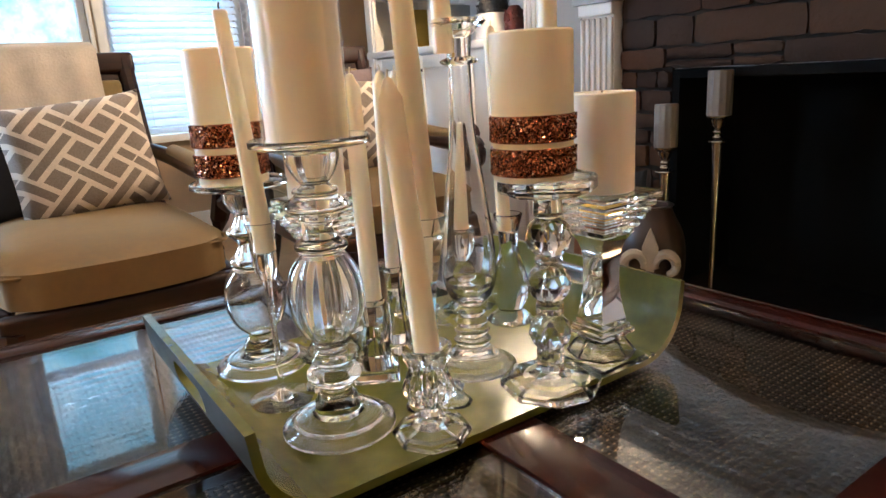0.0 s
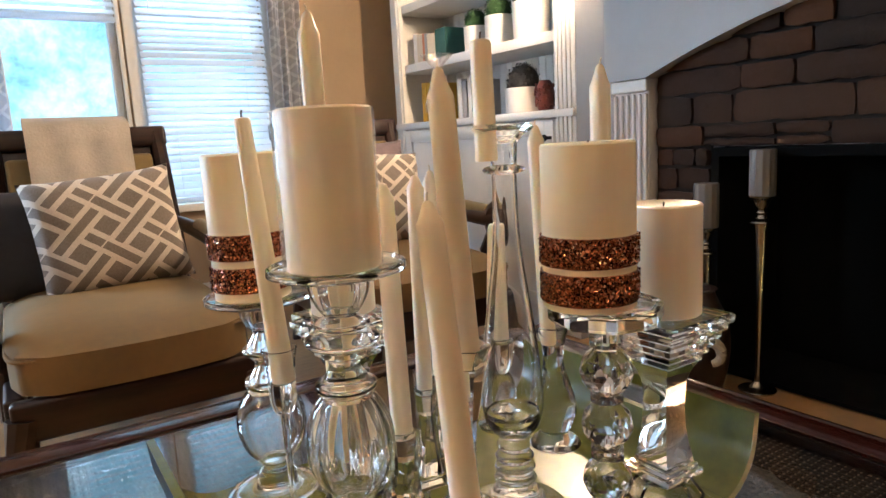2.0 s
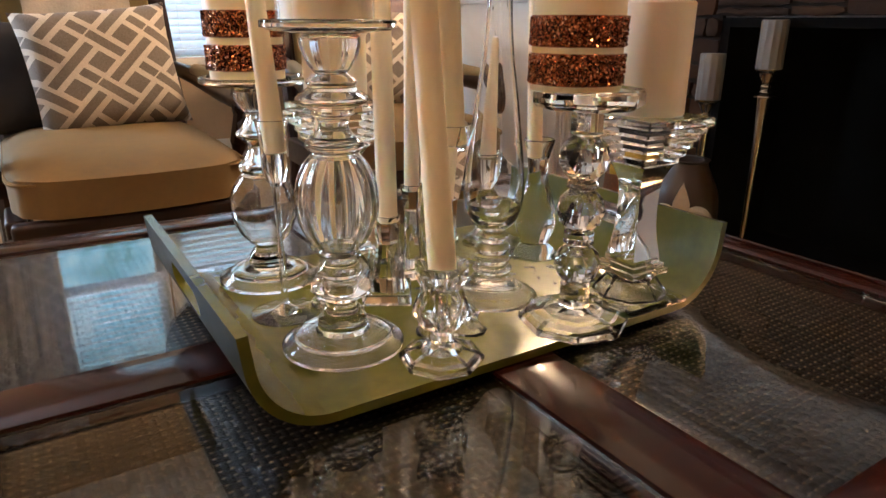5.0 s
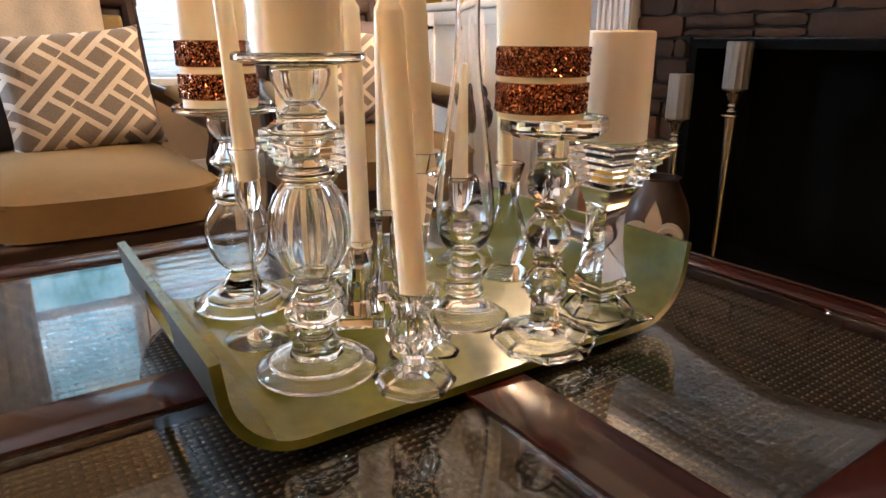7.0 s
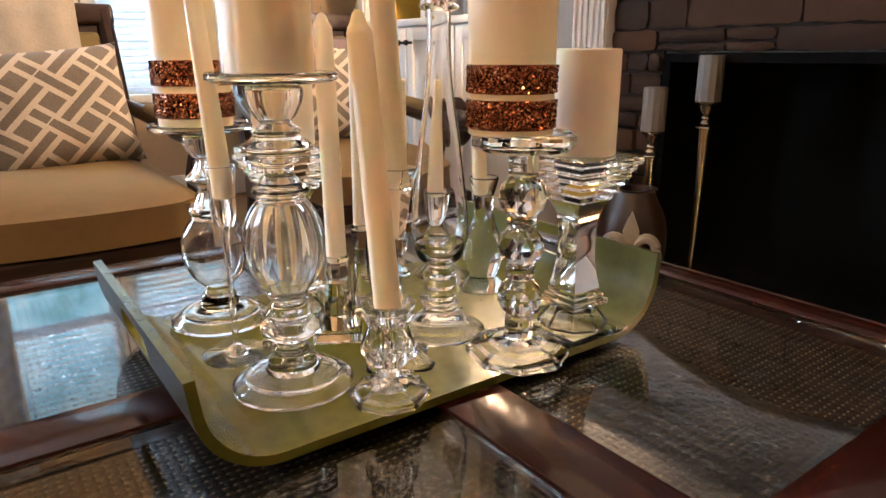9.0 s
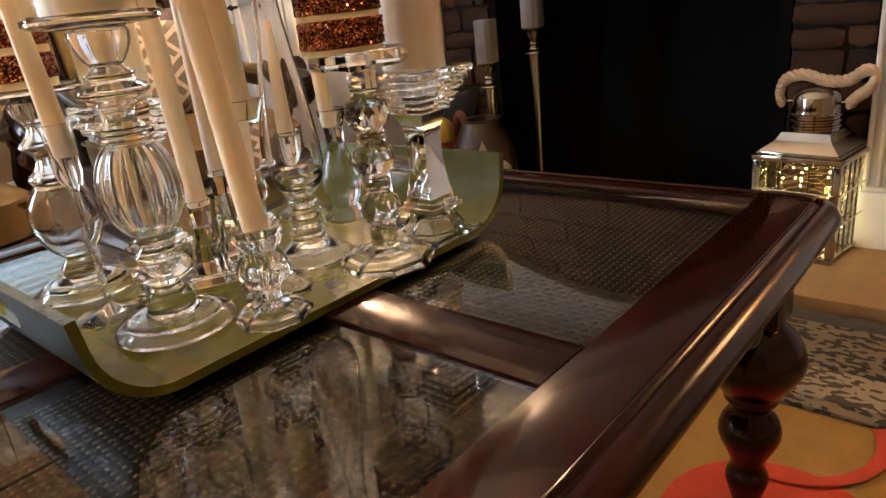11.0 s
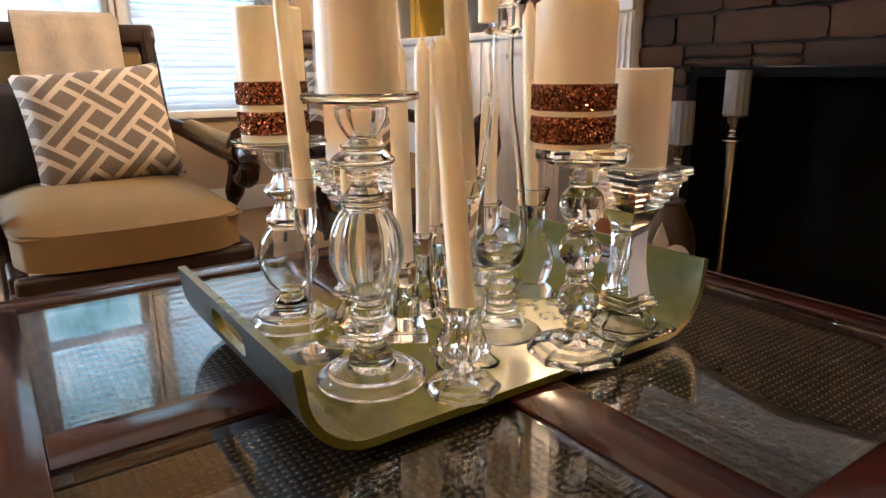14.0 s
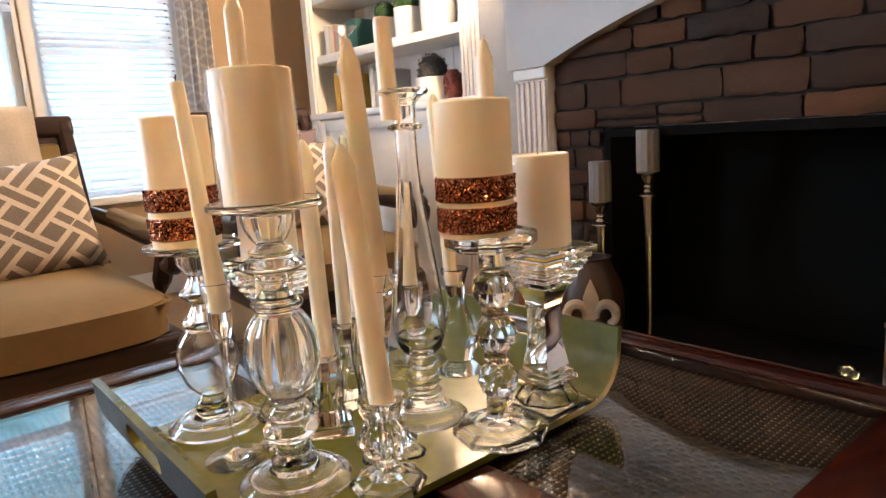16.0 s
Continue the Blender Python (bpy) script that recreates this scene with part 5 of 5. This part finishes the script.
# ---- candles ----
def wick(parent, z, tall=0.008, x=0.0, y=0.0, mat=None):
    part("wick", tube(bmesh.new(), [(x, y, z - 0.003), (x + 0.0006, y, z + tall * 0.5), (x + 0.0022, y + 0.001, z + tall)], 0.0009, 6), mat or WICK, parent, "pale waxed wick" if mat is WICK_PALE else "dark cotton wick")


def pillar(x, y, z, r, tall, mat, label, bands=(), turn=0.0):
    c = thing("pillar_candle", (x, y, z, 0, 0, turn), label, "candle", "pillar candles")
    wob = lambda a, q: 1 + 0.005 * math.sin(3 * a + 9 * q) + 0.003 * math.sin(7 * a)
    prof = [(r - 0.0015, 0.0), (r, 0.0015)] + [(r, tall * k / 10) for k in range(1, 10)] + [(r, tall - 0.002), (r - 0.0015, tall - 0.0002), (r - 0.004, tall), (r - 0.007, tall - 0.002), (r * 0.4, tall - 0.0035)]
    part("wax_body", turned(prof, 56, None, wob), mat, c)
    wick(c, tall - 0.003, 0.0035)
    for z0, z1 in bands:
        bm = bmesh.new()
        spin(bm, [(r + 0.0002, z0), (r + 0.0016, z0 + 0.0005), (r + 0.0018, (z0 + z1) / 2), (r + 0.0016, z1 - 0.0005), (r + 0.0002, z1)], 72, None, wob)
        rnd = random.Random(3)
        for k in range(900):
            a, q = rnd.uniform(0, 2 * math.pi), rnd.uniform(z0 + 0.001, z1 - 0.001)
            p = Vector(((r + 0.0022) * math.cos(a), (r + 0.0022) * math.sin(a), q))
            n = Vector((math.cos(a), math.sin(a), 0)) + Vector((rnd.uniform(-1, 1), rnd.uniform(-1, 1), rnd.uniform(-1, 1))) * 0.8
            e = n.cross(Vector((0.3, 0.2, 0.9))).normalized() * 0.0010
            f = n.cross(e).normalized() * 0.0009
            bm.faces.new([bm.verts.new(p + v) for v in (e + f, e - f, -e - f, f - e)])
        part("glitter_band", bm, GLITTER, c, "copper glitter band")
    return c


def taper(x, y, z, top, r0, r1, mat, label, tip=0.016, blunt=False):
    """A dinner candle from (x, y, z) to the point top, r0 thick below and r1 above."""
    base, head = Vector((x, y, z)), Vector(top)
    turn = (head - base).to_track_quat("Z", "Y").to_matrix().to_4x4()
    c = thing("taper_candle", Matrix.Translation(base) @ turn, label, "candle", "taper candles")
    tall = (head - base).length
    body = [(r0 * 0.97, 0.0), (r0, 0.002)] + [(r0 + (r1 - r0) * k / 8, (tall - tip) * k / 8) for k in range(1, 9)]
    end = [(r1 * 0.96, tall - tip * 0.55), (r1 * 0.8, tall - tip * 0.15), (r1 * 0.4, tall)] if blunt else [(r1 * 0.93, tall - tip * 0.90), (r1 * 0.74, tall - tip * 0.70), (r1 * 0.56, tall - tip * 0.40), (r1 * 0.40, tall - tip * 0.12), (r1 * 0.15, tall)]
    part("wax_body", turned(body + end, 32), mat, c)
    wick(c, tall, 0.006, 0.0, 0.0, WICK if blunt else WICK_PALE)
    return c


def on(z):
    return Z0 + 0.0006 + z


pillar(-0.104, 0.348, on(0.285), 0.0362, 0.898 - on(0.285), WAX, "ivory pillar candle, unlit, on the tallest globe holder")
pillar(-0.110, 0.553, on(0.228), 0.0385, 0.867 - on(0.228), WAX, "ivory pillar candle with two copper glitter bands", ((0.010, 0.036), (0.043, 0.069)), 70)
pillar(0.105, 0.283, on(0.229), 0.0402, 0.861 - on(0.229), WAX, "ivory pillar candle with two copper glitter bands", ((0.006, 0.033), (0.038, 0.064)))
pillar(0.214, 0.292, on(0.200), 0.0362, 0.798 - on(0.200), WAX_WHITE, "short cream pillar candle on a square column holder")
pillar(-0.028, 0.512, on(0.205), 0.034, 0.800 - on(0.205), WAX_WHITE, "short cream pillar candle on a square column holder")
pillar(0.152, 0.578, on(0.083), 0.021, 0.762 - on(0.083), WAX_WHITE, "narrow cream pillar candle at the back of the tray")
taper(-0.121, 0.447, on(0.1685), (-0.1345, 0.4515, 0.897), 0.0108, 0.0072, WAX, "slim ivory taper candle with a burnt wick", 0.004, True)
taper(-0.0395, 0.277, on(0.0855), (-0.0545, 0.2865, 0.826), 0.0122, 0.0104, WAX, "thick ivory taper candle in the petalled holder", 0.017)
taper(0.008, 0.337, on(0.1815), (-0.002, 0.344, 0.928), 0.0128, 0.0112, WAX, "tall ivory taper candle wrapped in clear film", 0.024)
taper(-0.0115, 0.4295, on(0.087), (-0.0145, 0.431, 0.832), 0.0108, 0.0100, WAX_WHITE, "ivory taper candle in an angular crystal holder", 0.014)
taper(0.0455, 0.4775, on(0.103), (0.048, 0.476, 0.834), 0.0086, 0.0092, WAX_WHITE, "ivory taper candle in an angular crystal holder", 0.014)
taper(0.106, 0.542, on(0.093), (0.107, 0.541, 0.834), 0.0086, 0.0090, WAX_WHITE, "ivory taper candle in an angular crystal holder", 0.014)
taper(-0.072, 0.441, on(0.078), (-0.0715, 0.441, 0.986), 0.0092, 0.0096, WAX, "tall ivory taper candle standing behind the pillar", 0.020)
taper(0.0755, 0.386, on(0.356), (0.0745, 0.387, 0.959), 0.0108, 0.0100, WAX, "blunt ivory taper candle in the bottle holder's neck", 0.006, True)
taper(0.211, 0.458, on(0.1288), (0.204, 0.4635, 0.880), 0.0092, 0.0098, WAX, "ivory taper candle in the cut-glass vase", 0.018)
taper(0.2065, 0.365, on(0.2055), (0.206, 0.364, 0.936), 0.0105, 0.0105, WAX_WHITE, "ivory taper candle with a white wick", 0.022)
taper(0.1965, 0.541, on(0.117), (0.199, 0.539, 0.761), 0.0145, 0.0100, WAX_WHITE, "short tapering cream candle in a low crystal cup", 0.010, True)
sleeve = thing("candle_wrap", (-0.105, 0.348, on(0.2858)), "loose clear plastic sleeve round the ivory pillar candle", "wrapper")
bm = bmesh.new()
tall = 0.897 - on(0.2858)
skin = [(0.0389, tall * k / 8) for k in range(9)]
spin(bm, skin + [(r - 0.00018, q) for r, q in skin[::-1]] + [skin[0]], 64, None, lambda a, q: 1 + 0.006 * math.sin(5 * a + 14 * q) + 0.006 * math.sin(11 * a - 9 * q))
part("film", bm, FILM, sleeve).visible_shadow = False
wrap = thing("candle_wrap", (-0.0022, 0.3442, 0.926), "crinkled clear plastic wrap twisted on a candle tip", "wrapper")
bm = bmesh.new()
spin(bm, [(0.0116, -0.034), (0.0114, -0.027), (0.0075, -0.014), (0.0036, -0.004), (0.0032, 0.001), (0.007, 0.006), (0.0125, 0.012), (0.0120, 0.0122), (0.0066, 0.0064), (0.0028, 0.001), (0.0033, -0.004), (0.0072, -0.014), (0.0111, -0.027), (0.0113, -0.034), (0.0116, -0.034)], 22, None, lambda a, z: 1 + (0.22 * math.sin(5 * a) if z > 0.003 else 0.0))
part("film", bm, FILM, wrap)

# ---- hearth things ----
def candlestick(x, y, cup, label):
    """A tall tapering silver stick with a faceted grey candle; cup: the height of its drip plate."""
    c = thing("floor_candlestick", (x, y, HZ + 0.0003), label, "candlestick", "silver candlesticks on the hearth")
    k = cup - HZ
    part("base", turned(rounded([(0.055, 0.0), (0.054, 0.006), (0.03, 0.014), (0.012, 0.03)], 4), 32), SILVER, c)
    part("shaft", turned([(0.009, 0.0305), (0.0075, 0.06), (0.010, k * 0.5), (0.0165, k - 0.105), (0.019, k - 0.0825)], 12), SILVER, c)
    part("drip_ring", turned([(0.030, k - 0.082), (0.032, k - 0.079), (0.030, k - 0.076), (0.012, k - 0.073)], 32), SILVER, c)
    part("knop", turned(rounded([(0.010, k - 0.0725), (0.017, k - 0.066), (0.011, k - 0.058), (0.016, k - 0.05), (0.010, k - 0.0425)], 4), 24), SILVER, c)
    part("cup", turned(rounded([(0.010, k - 0.042), (0.017, k - 0.03), (0.026, k - 0.012), (0.037, k - 0.004)], 4) + [(0.0385, k)], 32), SILVER, c)
    w = thing("ribbed_candle", (x, y, cup + 0.0008), "grey ribbed pillar candle on a silver stick", "candle", "grey candles on the hearth")
    part("wax_body", turned([(0.0345, 0), (0.036, 0.002), (0.036, 0.132), (0.034, 0.136), (0.012, 0.133)], 48, None, lambda a, z: 1 + 0.035 * math.cos(12 * a)), GREY_WAX, w)
    wick(w, 0.134, 0.005)


candlestick(1.555, 1.010, 0.652, "tall silver candlestick standing before the firebox")
candlestick(1.475, 1.143, 0.556, "shorter silver candlestick beside the dark pot")

pot = thing("planter", (1.335, 1.085, HZ + 0.0003), "dark brown glazed pot with an ivory fleur-de-lis", "pot")
part("pot_body", turned(rounded([(0.06, 0.0), (0.085, 0.05), (0.105, 0.15), (0.10, 0.25), (0.07, 0.32), (0.06, 0.345)], 5) + [(0.068, 0.352), (0.05, 0.352), (0.045, 0.30)], 40), PLANTER, pot)
bm = bmesh.new()
face = pose(-0.082, -0.062, 0.155, 0, 0, -52.5)
petal = [(0.0, 0.145), (0.012, 0.118), (0.024, 0.085), (0.022, 0.055), (0.013, 0.03), (0.012, 0.0), (-0.012, 0.0), (-0.013, 0.03), (-0.022, 0.055), (-0.024, 0.085), (-0.012, 0.118)]
prism(bm, petal, -0.010, 0.006, face)
for s in (-1, 1):
    curl = []
    for k in range(15):
        a = radians(200 - 20 * k)
        curl.append(face @ Vector((s * (0.046 + 0.030 * math.cos(a)), -0.002, 0.030 + 0.036 * math.sin(a) * (1.0 if math.sin(a) > 0 else 0.8))))
    tube(bm, curl, [0.010 + 0.006 * math.sin(math.pi * k / 14) for k in range(15)], 8)
part("fleur_de_lis", bm, IVORY, pot, "raised ivory fleur-de-lis")

basket = thing("basket", (1.30, 1.255, HZ + 0.0003), "rust-brown wicker basket with a loop handle and mustard cloth", "basket")
part("basket_body", turned(rounded([(0.07, 0.0), (0.085, 0.06), (0.092, 0.16), (0.085, 0.27), (0.088, 0.285)], 4) + [(0.075, 0.285), (0.07, 0.2)], 48, None, lambda a, z: 1 + 0.018 * math.sin(24 * a) * math.sin(190 * z)), WICKER, basket)
loop = [(0.088 * math.cos(-0.75) + 0.006 * math.sin(2 * q), 0.088 * math.sin(-0.75) + 0.030 * math.cos(q), 0.285 + 0.075 * math.sin(q)) for q in [math.pi * k / 14 for k in range(15)]]
part("handle", tube(bmesh.new(), loop, 0.012, 10), WICKER, basket)
cl2 = finish("folded_cloth", cushion(0.14, 0.13, 0.10, 12), YELLOW, angle=80)
cl2.matrix_world = pose(1.30, 1.255, HZ + 0.30, 70, 10, 30)
tagged(cl2, "mustard yellow cloth stuffed in the basket", "cloth")
bag = finish("dark_bag", cushion(0.24, 0.42, 0.11, 16), CHARCOAL, angle=80)
bag.matrix_world = pose(1.44, 1.335, HZ + 0.212, -8, 0, -50)
tagged(bag, "slumped black cloth bag behind the basket", "bag")

# ---- lantern ----
lan = thing("lantern", (1.484, 0.150, HZ + 0.0003, 0, 0, -8.5), "polished steel lantern with rope handle and fairy lights", "lantern")
S, LH = 0.094, 0.272
part("base", boxed((-S - 0.006, -S - 0.006, 0.0), (S + 0.006, S + 0.006, 0.018), 0.004), STEEL, lan)
for sx in (-1, 1):
    for sy in (-1, 1):
        part("post", boxed((sx * S - 0.009, sy * S - 0.009, 0.0185), (sx * S + 0.009, sy * S + 0.009, LH - 0.0205), 0.002), STEEL, lan)
part("top_plate", boxed((-S - 0.012, -S - 0.012, LH - 0.02), (S + 0.012, S + 0.012, LH - 0.006), 0.003), STEEL, lan)
part("top_lip", boxed((-S - 0.004, -S - 0.004, LH - 0.0055), (S + 0.004, S + 0.004, LH + 0.002), 0.002), STEEL, lan)
k = math.sqrt(2)
part("roof", turned([((S + 0.0) * k, LH + 0.0025), (0.066 * k, LH + 0.026), (0.056 * k, LH + 0.045)], 4, pose(0, 0, 0, 0, 0, 45)), STEEL, lan, smooth=False)
chim = [(0.056, LH + 0.0455)]
for q in range(3):
    z = LH + 0.052 + q * 0.014
    chim += [(0.056, z), (0.060, z + 0.003), (0.060, z + 0.007), (0.056, z + 0.010)]
part("chimney", turned(chim + [(0.054, LH + 0.100), (0.054, LH + 0.125), (0.050, LH + 0.135), (0.036, LH + 0.147), (0.012, LH + 0.153)], 40), STEEL, lan)
for a in range(4):
    m = pose(0, 0, 0, 0, 0, 90 * a)
    p = part("glass_pane", boxed((S - 0.002, -S + 0.0095, 0.019), (S + 0.001, S - 0.0095, LH - 0.021), 0, 2, m), PANE, lan, smooth=False)
    p.visible_shadow = False
    for y in (-0.032, 0.032):
        part("guard_wire", tube(bmesh.new(), [m @ Vector((S + 0.006, y, 0.018)), m @ Vector((S + 0.006, y, LH - 0.02))], 0.0022, 6), STEEL, lan)
    for z in (0.10, 0.18):
        part("guard_wire", tube(bmesh.new(), [m @ Vector((S + 0.0105, -S, z)), m @ Vector((S + 0.0105, S, z))], 0.0022, 6), STEEL, lan)
for s in (-1, 1):
    part("handle_pin", tube(bmesh.new(), [(0, s * 0.052, LH + 0.112), (0, s * 0.085, LH + 0.112)], 0.005, 8), STEEL, lan)
ctrl = [(0.080, 0.112), (0.086, 0.135), (0.072, 0.168), (0.030, 0.180), (-0.02, 0.166), (-0.07, 0.166), (-0.105, 0.190), (-0.128, 0.180), (-0.118, 0.150), (-0.092, 0.128), (-0.078, 0.112)]
arc = [Vector((-0.012, q, LH + r)) for q, r in rounded([(a + 1.0, b) for a, b in ctrl], 3)]
arc = [Vector((p.x, p.y - 1.0, p.z)) for p in arc]
for ph in range(3):
    pts = []
    for q in range(30 * 5 + 1):
        i, f = divmod(q / 5, 1)
        p = arc[min(int(i), 30)].lerp(arc[min(int(i) + 1, 30)], f)
        a = q * 0.42 + ph * 2.094
        pts.append(p + Vector((math.cos(a), 0.25 * math.sin(a), math.sin(a))) * 0.0070)
    part("rope_strand", tube(bmesh.new(), pts, 0.0082, 8), ROPE, lan, "twisted hemp rope")
bm = bmesh.new()
rnd = random.Random(8)
wire, lights = [], []
for q in range(120):
    a, z = q * 0.62, 0.03 + 0.19 * (q / 120) ** 1.3
    r = 0.078 * (0.62 + 0.38 * rnd.random())
    wire.append((r * math.cos(a), r * math.sin(a), z + rnd.uniform(-0.01, 0.01)))
fl = thing("fairy_lights", (1.484, 0.150, HZ + 0.019), "string of lit fairy lights coiled in the lantern", "fairy lights")
part("wire", tube(bmesh.new(), wire, 0.0008, 5), BRASS, fl)
bead = None
for q, p in enumerate(wire[::2]):
    if bead is None:
        b2 = bmesh.new()
        bmesh.ops.create_icosphere(b2, subdivisions=1, radius=0.0028)
        ob = part("bulb", b2, FAIRY, fl, "glowing bulb")
        bead = ob.data
    else:
        ob = new("bulb", bead)
        ob.parent = fl
    ob.matrix_basis = Matrix.Translation(p)

# a loose mound of fairy lights beside the lantern
nest = thing("fairy_lights", (1.500, 0.372, HZ + 0.0003), "loose tangle of lit fairy lights on the hearth", "fairy lights")
turns = []
for k in range(100):
    up = k / 99
    r = 0.075 * (1 - up) ** 0.6 * (0.75 + 0.25 * math.sin(k * 0.83))
    turns.append(Vector((r * math.cos(k * 0.42), 1.1 * r * math.sin(k * 0.42), 0.0035 + 0.085 * up + 0.006 * (1 + math.sin(k * 1.7)) * min(1.0, k / 20))))
part("wire", tube(bmesh.new(), turns, 0.0006, 5), IRON, nest)
for p in turns[1::4]:
    ob = new("bulb", bead)
    ob.parent = nest
    ob.matrix_basis = Matrix.Translation(p) @ Matrix.Scale(0.32, 4)

# ---- stones of the fireplace ----
wall = tagged(new("stone_surround"), "brown ledger stone surround of the fireplace", "stone wall", kind="structure")
bm = bmesh.new()
for lo, hi in (((1.596, FB1 + 0.004, HZ), (1.6095, 1.424, 1.05)), ((1.596, 0.046, HZ), (1.6095, FB0 - 0.004, 1.05)), ((1.596, 0.046, 1.0505), (1.6095, 1.424, 1.30)), ((1.596, FB0 - 0.0035, FBT + 0.003), (1.6095, FB1 + 0.0035, 1.05))):
    box(bm, lo, hi)
part("mortar", bm, MORTAR, wall, smooth=False)
rnd = random.Random(21)


def stone_block(y0, y1, z0, z1):
    g = 0.0042
    d = rnd.uniform(0.010, 0.036)
    bm = bmesh.new()
    ny, nz = max(2, int((y1 - y0) / 0.035)), 3
    front = {}
    for j in range(nz + 1):
        for i in range(ny + 1):
            u, v = i / ny, j / nz
            yy, zz = y0 + g + (y1 - y0 - 2 * g) * u, z0 + g + (z1 - z0 - 2 * g) * v
            edge = min(u, 1 - u) * (y1 - y0) < 0.004 or min(v, 1 - v) < 0.01
            out = d * (0.62 if edge else 1.0) + rnd.uniform(-0.003, 0.003)
            wob = Vector((0, rnd.uniform(-0.003, 0.003), rnd.uniform(-0.0035, 0.0035)))
            if i in (0, ny) and j in (0, nz):
                wob += Vector((0, 0.003 if i == 0 else -0.003, 0.0035 if j == 0 else -0.0035))
            front[i, j] = bm.verts.new(Vector((1.595 - out, yy, zz)) + wob)
    for j in range(nz):
        for i in range(ny):
            bm.faces.new((front[i, j], front[i + 1, j], front[i + 1, j + 1], front[i, j + 1]))
    rim = [(i, 0) for i in range(ny)] + [(ny, j) for j in range(nz)] + [(i, nz) for i in range(ny, 0, -1)] + [(0, j) for j in range(nz, 0, -1)]
    back = [bm.verts.new((1.596, front[p].co.y, front[p].co.z)) for p in rim]
    for q in range(len(rim)):
        r = (q + 1) % len(rim)
        bm.faces.new((front[rim[q]], front[rim[r]], back[r], back[q]))
    part("stone", bm, STONE, wall, angle=50)


def course(y0, y1, z0, z1, lo=0.10, hi=0.30):
    """One row of stones; now and then two thin ones lie in place of a thick one."""
    y = y1
    while y - y0 > 0.02:
        w = rnd.uniform(lo, hi)
        if y - w - y0 < lo * 0.7:
            w = y - y0
        if z1 - z0 > 0.07 and rnd.random() < 0.12:
            m = z0 + (z1 - z0) * rnd.uniform(0.38, 0.6)
            stone_block(y - w, y, z0, m)
            stone_block(y - w, y, m, z1)
        else:
            stone_block(y - w, y, z0, z1)
        y -= w


z = HZ
while z < FBT - 0.03:
    t = rnd.choice((0.055, 0.068, 0.08, 0.045))
    t = FBT - z if FBT - z - t < 0.035 else t
    course(FB1, 1.422, z, z + t, 0.07, 0.16)
    course(0.047, FB0, z, z + t, 0.07, 0.16)
    z += t
for t in (0.072, 0.098, 0.080, 0.078, 0.086, 0.075):
    course(0.047, 1.422, z, z + t, 0.08 if t < 0.067 else 0.13, 0.20 if t < 0.067 else 0.40)
    z += t
